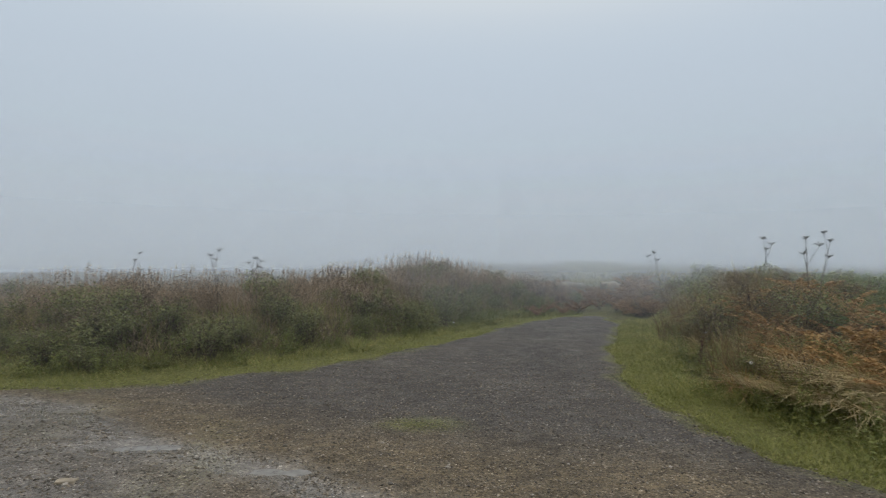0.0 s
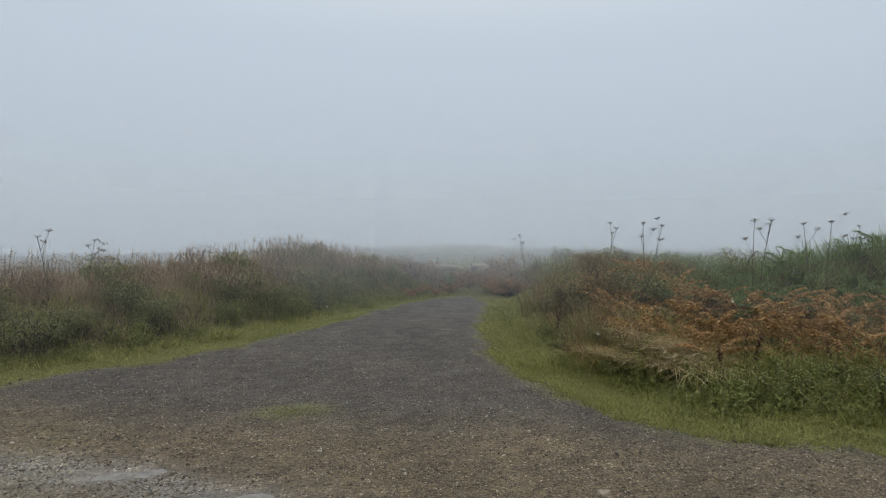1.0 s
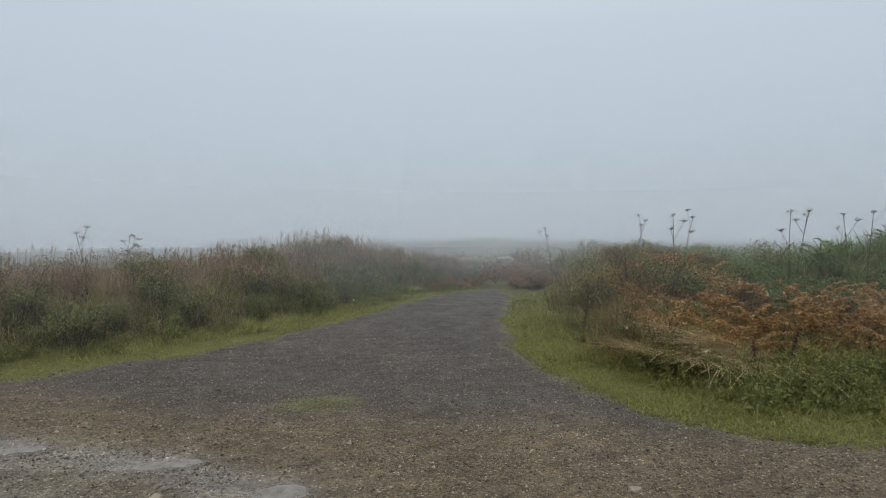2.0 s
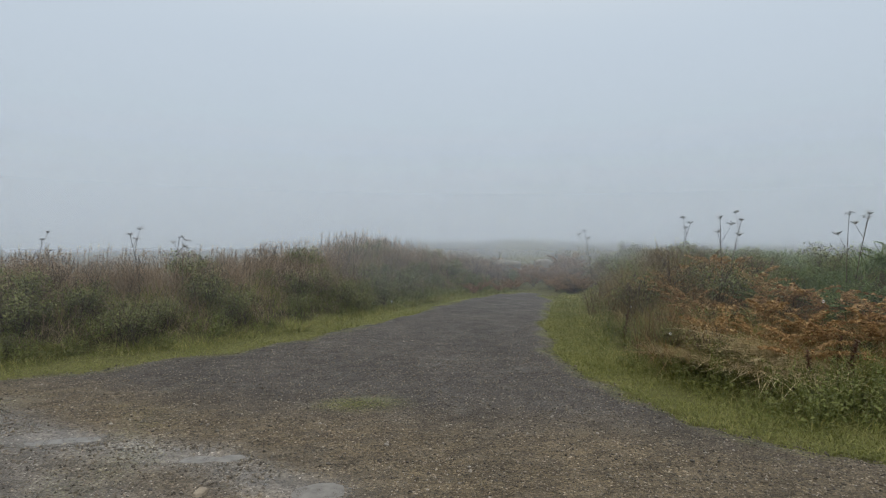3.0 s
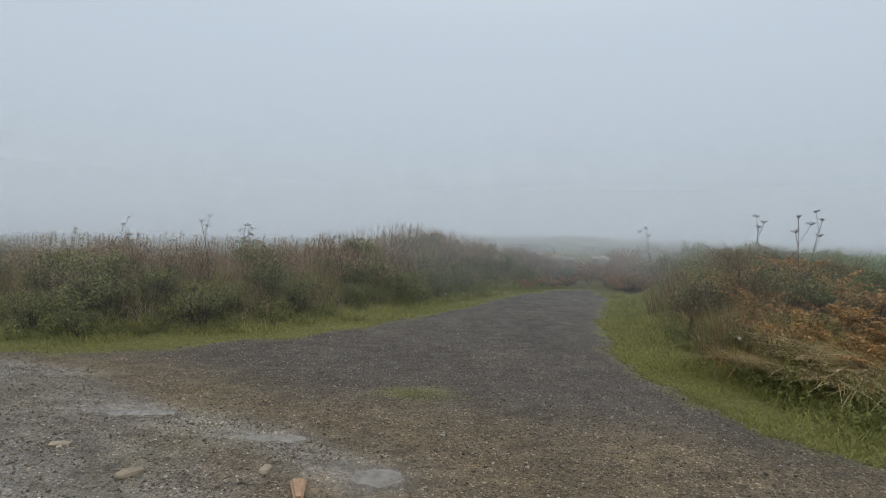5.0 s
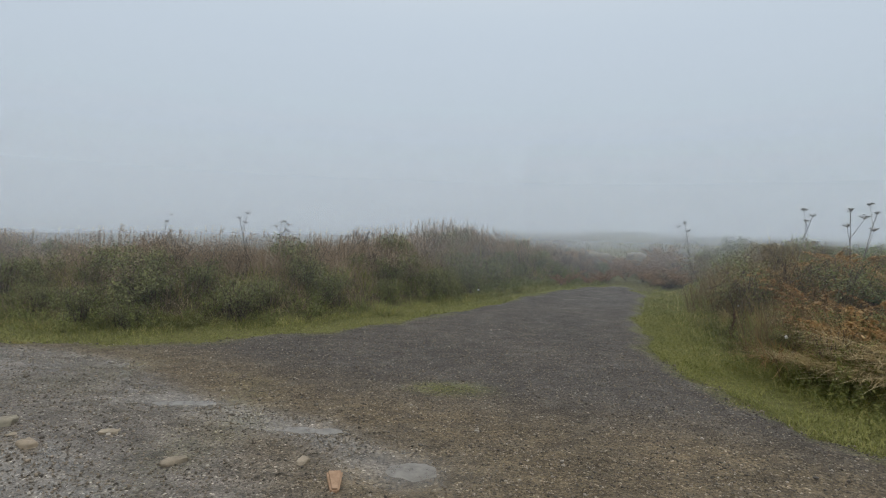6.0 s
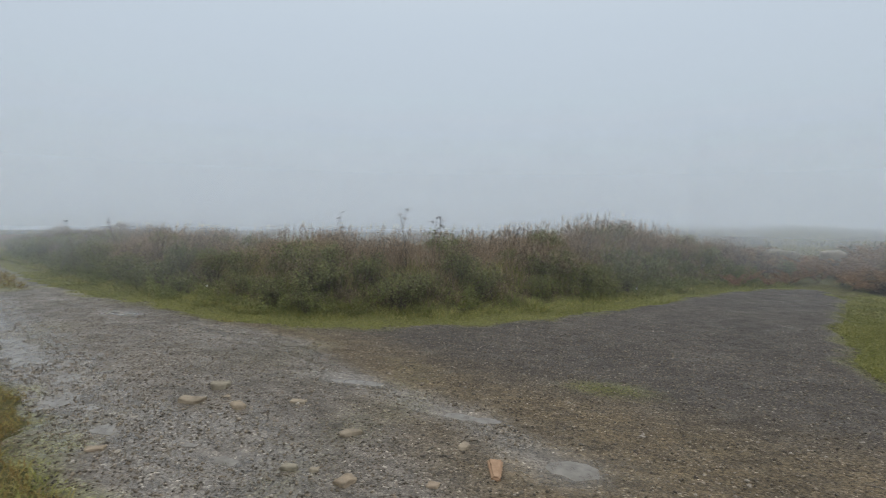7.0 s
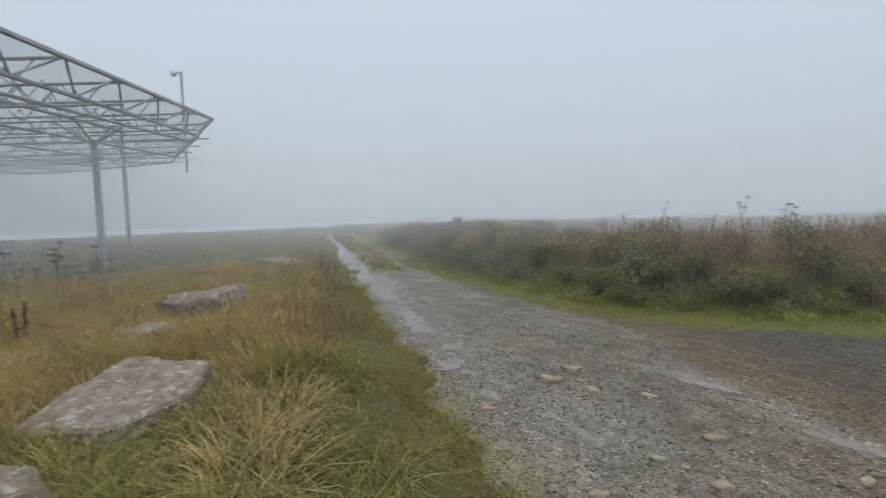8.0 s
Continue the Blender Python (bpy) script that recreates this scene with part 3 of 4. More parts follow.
# ---- plants: kinds, each standing at its own origin ----
def bramble_bush(seed, size=1.0, leaf=0.065, count=1500, material="bramble", name="bramble_bush"):
    g = np.random.default_rng(seed)
    ob = new(name)
    ob.empty_display_size = 0.1
    m = 34
    a, r = g.uniform(0, 6.28, m), g.uniform(0.25, 0.75, m) * size
    top = np.stack([np.cos(a) * r * 0.7, np.sin(a) * r * 0.7, g.uniform(0.45, 1.0, m) * size], 1)
    tip = np.stack([np.cos(a) * r * 1.25, np.sin(a) * r * 1.25, top[:, 2] * g.uniform(0.45, 0.95, m)], 1)
    base = np.stack([g.normal(0, 0.12, m), g.normal(0, 0.12, m), np.full(m, -0.08)], 1)
    tagged(sub("stem_mass", *joined([rods(base, top, np.full(m, 0.007), np.full(m, 0.005)), rods(top, tip, np.full(m, 0.005), np.full(m, 0.002))]), M["stem"], ob, "thin brown arching stems"), kind="stuff")
    k = g.integers(0, m, count)
    t = g.beta(2.2, 1.3, count)
    along = np.where((t < 0.5)[:, None], base[k] + (top[k] - base[k]) * (2 * t)[:, None], top[k] + (tip[k] - top[k]) * (2 * t - 1)[:, None])
    C = along + g.normal(0, 0.085 * size, (count, 3))
    C[:, 2] = np.maximum(C[:, 2], 0.02)
    tagged(sub("leaves", *leaves(C, g.uniform(0.6, 1.35, count) * leaf, g), M[material], ob), kind="stuff")
    return ob


def weed_clump(seed, height=0.5, material="nettle", name="weed_clump"):
    g = np.random.default_rng(seed)
    ob = new(name)
    ob.empty_display_size = 0.1
    m = 26
    a, r = g.uniform(0, 6.28, m), np.sqrt(g.uniform(0, 1, m)) * 0.28
    base = np.stack([np.cos(a) * r, np.sin(a) * r, np.full(m, -0.06)], 1)
    top = base * np.array([1.5, 1.5, 0]) + np.stack([g.normal(0, 0.04, m), g.normal(0, 0.04, m), g.uniform(0.5, 1.0, m) * height], 1)
    tagged(sub("stem_mass", *rods(base, top, np.full(m, 0.004), np.full(m, 0.002)), M[material], ob), kind="stuff")
    n = 620
    k, t = g.integers(0, m, n), g.uniform(0.15, 1.05, n)
    C = base[k] + (top[k] - base[k]) * t[:, None] + g.normal(0, 0.035, (n, 3))
    tagged(sub("leaves", *leaves(C, g.uniform(0.03, 0.075, n) * (1.2 - 0.6 * t), g, aspect=0.5), M[material], ob), kind="stuff")
    return ob


def grass_tussock(seed, height=0.6, count=600, material="straw", droop=1.0, name="grass_tussock", spread=0.3):
    g = np.random.default_rng(seed)
    ob = new(name)
    ob.empty_display_size = 0.1
    a, r = g.uniform(0, 6.28, count), np.sqrt(g.uniform(0, 1, count)) * spread
    P = np.stack([np.cos(a) * r, np.sin(a) * r, np.full(count, -0.05)], 1)
    V, F = blades(P, g.uniform(0.45, 1.1, count) * height, g.uniform(0.005, 0.012, count), a + g.normal(0, 1.1 if droop > 0.5 else 2.5, count), g.uniform(0.1, 0.9, count) * (1.0 if droop > 0.5 else 0.45), g.uniform(0.1, 1.0, count) * droop * 1.4, g)
    tagged(sub("blade_mass", V, F, M[material], ob), kind="stuff")
    n = 9
    b = g.uniform(0, 6.28, n)
    A = np.stack([np.cos(b) * 0.1, np.sin(b) * 0.1, np.full(n, -0.05)], 1)
    B = np.stack([np.cos(b) * g.uniform(0.15, 0.4, n), np.sin(b) * g.uniform(0.15, 0.4, n), g.uniform(0.75, 1.2, n) * height], 1)
    tagged(sub("seed_stalk_mass", *rods(A, B, np.full(n, 0.003), np.full(n, 0.0015)), M["twig"], ob), kind="stuff")
    return ob


def fallen_swathe(seed, count=420, length=0.62, material="bleached"):
    """Long dead blades combed flat one way by wind and rain."""
    g = np.random.default_rng(seed)
    ob = new("straw_swathe")
    ob.empty_display_size = 0.1
    P = np.stack([g.normal(0, 0.16, count), g.normal(0, 0.26, count), g.uniform(-0.05, 0.12, count)], 1)
    V, F = blades(P, g.uniform(0.5, 1.15, count) * length, g.uniform(0.005, 0.011, count), g.normal(0, 0.38, count), g.uniform(0.55, 1.15, count), g.uniform(0.2, 0.75, count), g)
    V[:, 2] *= 0.42
    tagged(sub("blade_mass", V, F, M[material], ob), kind="stuff")
    return ob


def bracken(seed, material="fern", name="bracken_plant", height=0.6):
    g = np.random.default_rng(seed)
    ob = new(name)
    ob.empty_display_size = 0.1
    V, F, R = [], [], []
    k0 = 0
    for k in range(9):
        a = g.uniform(0, 6.28)
        h, reach = height * g.uniform(0.6, 1.05), g.uniform(0.35, 0.6)
        way = np.array([math.cos(a), math.sin(a), 0])
        side = np.array([-way[1], way[0], 0])
        ts = np.linspace(0, 1, 13)
        spine = np.stack([way * reach * t ** 1.6 + np.array([0, 0, h * (t * 1.75 - 0.85 * t * t) / 0.9 - 0.05]) for t in ts])
        R.append(rods(spine[:-1], spine[1:], np.full(12, 0.005), np.full(12, 0.003)))
        for j in range(4, 13):
            span = 0.26 * (1.08 - (j - 4) / 9.0) * height
            for sgn in (-1, 1):
                root = spine[j]
                d = side * sgn + way * 0.35 + np.array([0, 0, -0.15 + g.normal(0, 0.12)])
                n = 6
                u = (np.arange(n) + 1) / n
                C = root + d * (u * span)[:, None] + g.normal(0, 0.006, (n, 3))
                Vv, Ff = leaves(C, (1.15 - u) * 0.095 * height + 0.018, g, flat=0.25, aspect=0.5)
                V.append(Vv)
                F.append(Ff + k0)
                k0 += len(Vv)
    tagged(sub("stem_mass", *joined(R), M["stem" if material == "deadfern" else material], ob), kind="stuff")
    tagged(sub("fronds", np.concatenate(V), np.concatenate(F), M[material], ob), kind="stuff")
    return ob


def umbellifer(seed, height=1.0, name="dry_umbellifer", head=1.0):
    """A dry cow-parsley stalk with flat spoked heads."""
    g = np.random.default_rng(seed)
    ob = new(name)
    ob.empty_display_size = 0.1
    ts = np.linspace(0, 1, 7)
    lean = g.normal(0, 0.06, 2)
    line = np.stack([lean[0] * ts ** 2 * height, lean[1] * ts ** 2 * height, ts * height * 0.97 - 0.05], 1)
    pieces = [rods(line[:-1], line[1:], np.full(6, 0.006), np.full(6, 0.004))]
    tops = [line[-1]]
    for k in range(int(g.integers(1, 3))):
        t = g.uniform(0.5, 0.88)
        root = np.array([np.interp(t, ts, line[:, c]) for c in range(3)])
        a = g.uniform(0, 6.28)
        end = root + np.array([math.cos(a) * 0.14, math.sin(a) * 0.14, 0.22]) * height * g.uniform(0.6, 1.1)
        pieces.append(rods(root[None], end[None], np.array([0.005]), np.array([0.003])))
        tops.append(end)
    tagged(sub("stalk", *joined(pieces), M["stem"], ob), kind="stuff")
    for c in tops:
        n, r = 13, g.uniform(0.05, 0.085) * head
        a = np.arange(n) * 2.4
        rr = r * np.sqrt((np.arange(n) + 0.6) / n)
        E = c + np.stack([np.cos(a) * rr, np.sin(a) * rr, np.full(n, 0.03)], 1) + g.normal(0, 0.004, (n, 3))
        spokes = rods(np.repeat(c[None], n, 0), E, np.full(n, 0.0022), np.full(n, 0.0016))
        seeds = leaves(np.repeat(E, 2, 0) + g.normal(0, 0.009, (2 * n, 3)), np.full(2 * n, 0.03 * head), g, flat=0.15, aspect=0.8)
        tagged(sub("seed_head", *joined([spokes, seeds]), M["stem"], ob), kind="stuff")
    return ob


def dock_stalk(seed, height=0.5):
    g = np.random.default_rng(seed)
    ob = new("dock_stalk")
    ob.empty_display_size = 0.1
    lean = g.normal(0, 0.1, 2)
    ts = np.linspace(0, 1, 6)
    line = np.stack([lean[0] * ts * height, lean[1] * ts * height, ts * height - 0.05], 1)
    tagged(sub("stem", *rods(line[:-1], line[1:], np.full(5, 0.008), np.full(5, 0.006)), M["dock"], ob), kind="stuff")
    n = 190
    t = g.uniform(0.25, 1, n)
    C = np.stack([np.interp(t, ts, line[:, c]) for c in range(3)], 1) + g.normal(0, 0.022, (n, 3)) * (1.2 - 0.7 * t)[:, None]
    tagged(sub("seed_head", *leaves(C, g.uniform(0.014, 0.03, n), g, aspect=0.8), M["dock"], ob, "dark red-brown seeds"), kind="stuff")
    return ob


def set_down(first, spots, label, category, group, g, scale=(0.85, 1.2), sink=0.03, heading=None, reach=1.0):
    """The plants first, in turn, at the spots (x, y), each turned and sized a little differently."""
    kinds = list(first)
    for ob in kinds:
        tagged(ob, label, category, group)
    for k, (x, y, *top) in enumerate(spots):
        z = float(ground_z(np.array([x]), np.array([y]))[0]) - sink
        s = (top[0] - z) / (0.95 * reach) if top else g.uniform(*scale)
        m = pose(x, y, z, g.normal(0, 4), g.normal(0, 4), g.uniform(0, 360) if heading is None else g.normal(heading, 28))
        ob = kinds[k % len(kinds)]
        if k < len(kinds):
            ob.matrix_basis = m @ Matrix.Diagonal((s, s, s, 1))
        else:
            c = copy_thing(ob, m)
            c.scale = (s, s, s)


def scatter(n, box, keep, g, gap=0.0):
    """Up to n random spots in the box (x0, y0, x1, y1) where keep(x, y) holds, no two nearer than gap."""
    out = []
    tries = 0
    while len(out) < n and tries < 60:
        tries += 1
        x, y = g.uniform(box[0], box[2], 400), g.uniform(box[1], box[3], 400)
        ok = keep(x, y)
        for a, b in zip(x[ok], y[ok]):
            if len(out) >= n:
                break
            if gap and any((a - p) ** 2 + (b - q) ** 2 < gap * gap for p, q in out):
                continue
            out.append((float(a), float(b)))
    return out


def belt(zone, lo, hi, x0=-99, x1=99):
    def keep(x, y):
        d = off_road(x, y)
        return zones(x, y)[zone] & (d > lo) & (d < hi) & (x > x0) & (x < x1) & clear_of_slabs(x, y)
    return keep


# ---- plants: where they grow ----
def stuff_grass(name, label, n, box, keep, heights, widths, material, g, lean=(0.05, 0.5), droop=0.6, wind=None, top=None):
    x, y = g.uniform(box[0], box[2], n), g.uniform(box[1], box[3], n)
    ok = keep(x, y)
    x, y = x[ok], y[ok]
    k = len(x)
    P = at_ground(x, y)
    P[:, 2] = np.maximum(P[:, 2], -0.02)
    a = g.uniform(0, 6.28, k) if wind is None else g.normal(wind, 0.8, k)
    H = g.uniform(*heights, k)
    H = H * np.maximum(0.3, 0.85 + 0.9 * fbm(x, y, 1.5, 77, 2))
    if top is not None:
        H = np.maximum(0.1, (top(x, y) - P[:, 2]) * g.uniform(*heights, k))
    V, F = blades(P, H, g.uniform(*widths, k), a, g.uniform(*lean, k), g.uniform(0, 1, k) ** 2 * droop * 1.5, g)
    tagged(new(name, mesh_from(name, V, F, M[material])), label, "grass", kind="stuff")
    return P, H


def near_edge(lo, hi):
    def keep(x, y):
        d = off_road(x, y)
        mid = line_distance(x, y, [(-11.2, 6.75), (-16, 9.05), (-28, 14.5)]) < 0.3 + 0.15 * fbm(x, y, 1.5, 33)
        bare = zones(x, y)[2] & (fbm(x, y, 1.2, 35) > -0.15)
        return ((d > lo) & (d < hi + 0.2 * fbm(x, y, 0.9, 31)) & ~bare) | mid
    return keep


def plant_all():
    g = np.random.default_rng(11)
    stuff_grass("verge_grass", "short yellow-green grass fringing the gravel track", 620000, (-14, 0.5, 5.5, 14.5), near_edge(-0.14, 0.9), (0.014, 0.05), (0.004, 0.008), "verge", g, (0.2, 0.9), 1.0)
    stuff_grass("field_turf", "short brown and green turf beside the lane", 150000, (-10, -1, -1.3, 6), belt(2, 0.0, 0.95), (0.02, 0.07), (0.004, 0.008), "turf", g, (0.2, 0.9), 1.0)
    stuff_grass("lane_strip_grass", "low rough grass growing between the wheel ruts", 90000, (-30, 5.5, -10.5, 16), lambda x, y: line_distance(x, y, [(-11.2, 6.75), (-16, 9.05), (-28, 14.5)]) < 0.42 + 0.2 * fbm(x, y, 1.5, 33), (0.05, 0.14), (0.008, 0.016), "turf", g, (0.2, 0.9), 1.0)
    dry = lambda x, y: fbm(x, y, 0.55, 61) + 0.6 * fbm(x, y, 1.9, 62, 2) + 0.15 * (-x - 5.2)
    stuff_grass("field_grass", "long wet yellow-green grass bent over by wind", 175000, (-12, -3, -1.4, 7), lambda x, y: belt(2, 0.7, 9)(x, y) & (dry(x, y) < 0.35), (0.1, 0.36), (0.003, 0.008), "long", g, (0.3, 1.1), 1.2, wind=-0.6)
    stuff_grass("field_straw", "bleached straw lying in swathes over the field", 150000, (-15, -3, -2, 8), lambda x, y: belt(2, 0.85, 9)(x, y) & (dry(x, y) > 0.05), (0.16, 0.46), (0.003, 0.008), "straw", g, (0.5, 1.2), 1.2, wind=-0.5)
    stuff_grass("far_field_grass", "pale rough grass covering the far field", 36000, (-42, -14, -9, 26), belt(2, 0.5, 60), (0.12, 0.34), (0.010, 0.022), "pasture", g, (0.3, 1.0), 1.1)
    stuff_grass("hedge_grass", "tall brown seeding grass along the bank", 230000, (-30, 5.5, 5, 19), belt(0, 1.1, 3.4), (0.45, 1.0), (0.004, 0.010), "russet", g, (0.1, 1.0), 1.0, top=stand)
    stuff_grass("bank_grass", "green and straw coloured grass at the foot of the bank", 230000, (-26, 5, 5, 16), belt(0, 0.5, 2.0), (0.22, 0.8), (0.004, 0.008), "long", g, (0.2, 0.8), 0.9, top=stand)
    stuff_grass("right_bank_grass", "rusty dead grass lying over the bank", 24000, (2.2, -1, 13, 16), lambda x, y: belt(1, 1.3, 3.6)(x, y) & (fbm(x, y, 1.1, 71) + 0.7 * fbm(x, y, 2.8, 72, 2) > 0.06), (0.18, 0.55), (0.005, 0.012), "rust", g, (0.5, 1.2), 1.3, top=stand)
    stuff_grass("right_bank_green", "green blades growing through the dead grass", 80000, (2.2, 0, 9, 13), belt(1, 0.6, 1.9), (0.25, 0.9), (0.004, 0.009), "long", g, (0.3, 1.0), 1.1, top=stand)
    stuff_grass("right_top_grass", "grey-green rough grass on top of the bank", 80000, (3.5, 0, 15, 16), belt(1, 3.0, 9), (0.2, 0.72), (0.005, 0.012), "fern", g, (0.3, 1.1), 1.1, top=stand)
    stuff_grass("right_verge_grass", "green grass between the gravel and the dead tussocks", 190000, (2.2, 0.5, 7, 13), belt(1, 0.0, 1.25), (0.012, 0.055), (0.004, 0.008), "verge", g, (0.2, 0.9), 1.0)
    stuff_grass("heath_scrub", "rough grey-green scrub on the distant heath", 15000, (-4, 16, 34, 42), lambda x, y: (np.hypot(x, y) > 17) & (off_road(x, y) > 1), (0.15, 0.4), (0.02, 0.05), "pasture", g, (0.1, 0.9), 0.9)

    seeds = np.random.default_rng(5)
    x, y = seeds.uniform(-22, 4.5, 9000), seeds.uniform(5.5, 18, 9000)
    ok = belt(0, 1.3, 3.6)(x, y)
    x, y = x[ok][:1700], y[ok][:1700]
    n = len(x)
    z = stand(x, y)
    tip = np.stack([x + seeds.normal(0.05, 0.04, n), y + seeds.normal(0, 0.04, n), z + seeds.uniform(-0.16, 0.11, n)], 1)
    base = np.stack([x, y, ground_z(x, y) - 0.03], 1)
    stalks = rods(base, tip, np.full(n, 0.003), np.full(n, 0.002))
    m = 9
    t = np.tile(np.linspace(0, 1, m), n)
    C = np.repeat(tip, m, 0)
    C[:, 2] -= (1 - t) * 0.14
    C[:, 0] += t ** 2 * 0.03
    C += seeds.normal(0, 0.008, C.shape)
    tufts = leaves(C, (0.045 - 0.025 * t), seeds, flat=0.5, aspect=0.4)
    tagged(new("seed_stalks", mesh_from("seed_stalks", *joined([stalks, tufts]), M["russet"])), "thin brown grass seed heads above the bank", "grass", kind="stuff")

    low = scatter(58, (-22, 5.6, 3.5, 15), belt(0, 0.95, 1.9), g, 0.42)
    mid = scatter(22, (-18, 5.6, 4.5, 18), belt(0, 1.5, 2.8), g, 0.7) + [(0.2, 11.6), (0.9, 12.6), (1.6, 13.6), (-0.6, 10.6)]
    set_down([bramble_bush(k, 0.66, 0.036, 2600) for k in range(4)], low + mid, "dark green bramble bush on the grassy bank", "bush", "bushes on the bank", g, (0.45, 1.0))
    set_down([bramble_bush(120 + k, 0.8, 0.026, 2300, "russet", "withered_bush") for k in range(3)], scatter(80, (-22, 5.6, 4.5, 18), belt(0, 1.5, 3.2), g, 0.5), "withered red-brown bush tangled in tall grass", "bush", "withered bushes on the bank", g, (0.55, 0.95))
    set_down([weed_clump(20 + k) for k in range(3)], scatter(36, (2.6, 0.5, 7, 5.0), belt(1, 0.75, 1.6), g, 0.3) + scatter(14, (2.6, 4, 7, 11), belt(1, 0.9, 2.2), g, 0.45) + scatter(80, (-20, 5.4, 3.5, 15), belt(0, 0.65, 1.4), g, 0.3), "leafy green weed clump among rough grass", "weeds", "weeds along the bank", g, (0.5, 0.95))
    set_down([grass_tussock(150 + k, 0.26, 420, "verge", 1.3, "green_tussock", 0.2) for k in range(2)], scatter(34, (-20, 5.4, 3.5, 15), belt(0, 0.55, 1.25), g, 0.5) + scatter(16, (2.4, 0.5, 7, 7), belt(1, 0.8, 1.5), g, 0.4), "pale green grass tussock at the foot of the bank", "grass tussock", "green tussocks", g, (0.7, 1.2))
    set_down([grass_tussock(30 + k, 0.33, 260, ("rust", "twig", "verge", "straw")[k], 1.3, spread=0.17) for k in range(4)], scatter(70, (2.3, 0.5, 10, 9), belt(1, 1.25, 3.5), g, 0.34), "dead grass tussock with drooping brown and green blades", "grass tussock", "tussocks by the track", g)
    set_down([fallen_swathe(130 + k) for k in range(3)], [(3.85, 5.3), (4.05, 5.05), (4.2, 5.35), (4.25, 4.8), (4.5, 5.0), (4.6, 4.65), (4.35, 5.2)], "pale bleached grass swathe fallen over the bank", "grass tussock", "fallen straw by the track", g, (0.75, 1.1), heading=215)
    set_down([grass_tussock(170 + k, 0.46, 240, ("straw", "rust")[k], 0.9, "golden_tussock", 0.14) for k in range(2)], scatter(60, (3.2, 1.2, 10, 8.5), belt(1, 1.7, 3.4), g, 0.4), "golden dead grass tussock among rusty bracken", "grass tussock", "golden tussocks", g, (0.7, 1.1))
    set_down([bramble_bush(160 + k, 0.5, 0.034, 1500, "bramble", "low_bramble") for k in range(2)], scatter(26, (2.8, 1.5, 9, 9), belt(1, 1.2, 3.3), g, 0.5), "low green bramble growing through dead grass", "bush", "low brambles by the track", g, (0.45, 0.85))
    set_down([bracken(140 + k, "rust", "dead_bracken", 0.46) for k in range(3)], scatter(68, (3.0, 1.2, 10, 8.8), belt(1, 1.75, 3.5), g, 0.33), "rusty dead bracken leaning over the bank", "bracken", "dead bracken on the bank", g, (0.7, 1.15))
    set_down([bracken(40 + k) for k in range(3)], scatter(120, (4.2, 1, 14, 14), belt(1, 2.9, 8.5), g, 0.42), "green bracken plant with spreading fronds", "bracken", "green bracken", g, (0.5, 0.72))
    set_down([bramble_bush(50 + k, 0.8, 0.042, 1900) for k in range(3)], scatter(24, (3.0, 6.2, 12, 16), belt(1, 1.5, 5.0), g, 0.8), "tangled green bramble bush above dead grass", "bush", "bushes right of the fork", g, (0.5, 0.95))
    set_down([bramble_bush(56 + k, 0.75, 0.03, 1700, "twig", "withered_bush") for k in range(2)], scatter(20, (3.0, 5.2, 12, 16), belt(1, 1.2, 3.8), g, 0.7), "withered brown bush among dead grass", "bush", "withered bushes by the fork", g, (0.55, 1.0))
    set_down([bracken(60 + k, "deadfern", "dead_bracken", 0.5) for k in range(3)], scatter(70, (1.5, 13.4, 11, 20), lambda x, y: (off_road(x, y) > 0.4) & (np.abs(x - 0.33 * y) < 1.7) & ((np.abs(y - 15.4) > 0.5) | (x < 3.3)), g, 0.38), "collapsed red-brown dead bracken", "bracken", "dead bracken closing the fork", g, (0.7, 1.15))
    set_down([grass_tussock(70 + k, 0.8, 190, "twig", 0.35, "weed_stand", 0.4) for k in range(3)], scatter(13, (2.9, 6.0, 6.5, 11), belt(1, 0.9, 2.4), g, 0.5), "stand of thin brown dead weed stalks", "dead weeds", "dead weeds by the fork", g, (0.7, 1.05))
    set_down([grass_tussock(74 + k, 0.55, 70, "twig", 0.35, "weed_stand", 0.3) for k in range(2)], scatter(22, (-14, 2, -5.2, 7.5), belt(2, 0.5, 1.5), g, 0.45), "thin brown dead weed stalks at the edge of the field", "dead weeds", "dead weeds by the lane", g, (0.7, 1.1))
    set_down([grass_tussock(110 + k, 0.38, 300, ("straw", "long", "straw")[k], 1.3, "grass_tussock", 0.27) for k in range(3)], scatter(140, (-11.5, -2.5, -2.8, 5.5), belt(2, 1.2, 8), g, 0.3), "bleached grass tussock bent over in the field", "grass tussock", "tussocks in the field", g, (0.55, 1.1))
    tall = [(5.85, 12.62, 1.77), (5.56, 7.31, 1.92), (5.81, 7.50, 1.90), (6.64, 6.19, 1.95), (5.37, 8.31, 1.88), (6.91, 6.34, 1.98), (7.42, 5.90, 1.93), (7.69, 5.88, 1.94), (8.53, 5.92, 1.90),
            (-3.58, 8.47, 1.59), (-3.28, 8.90, 1.53), (-3.10, 8.86, 1.53), (-4.86, 8.13, 1.49), (-11.83, 8.63, 1.31), (-10.46, 8.69, 1.33)]
    set_down([umbellifer(80 + k, 1.3, head=0.75) for k in range(5)], tall, "dry brown umbellifer stalk with flat seed heads", "dry plant", "dry umbellifers", g, reach=1.3)
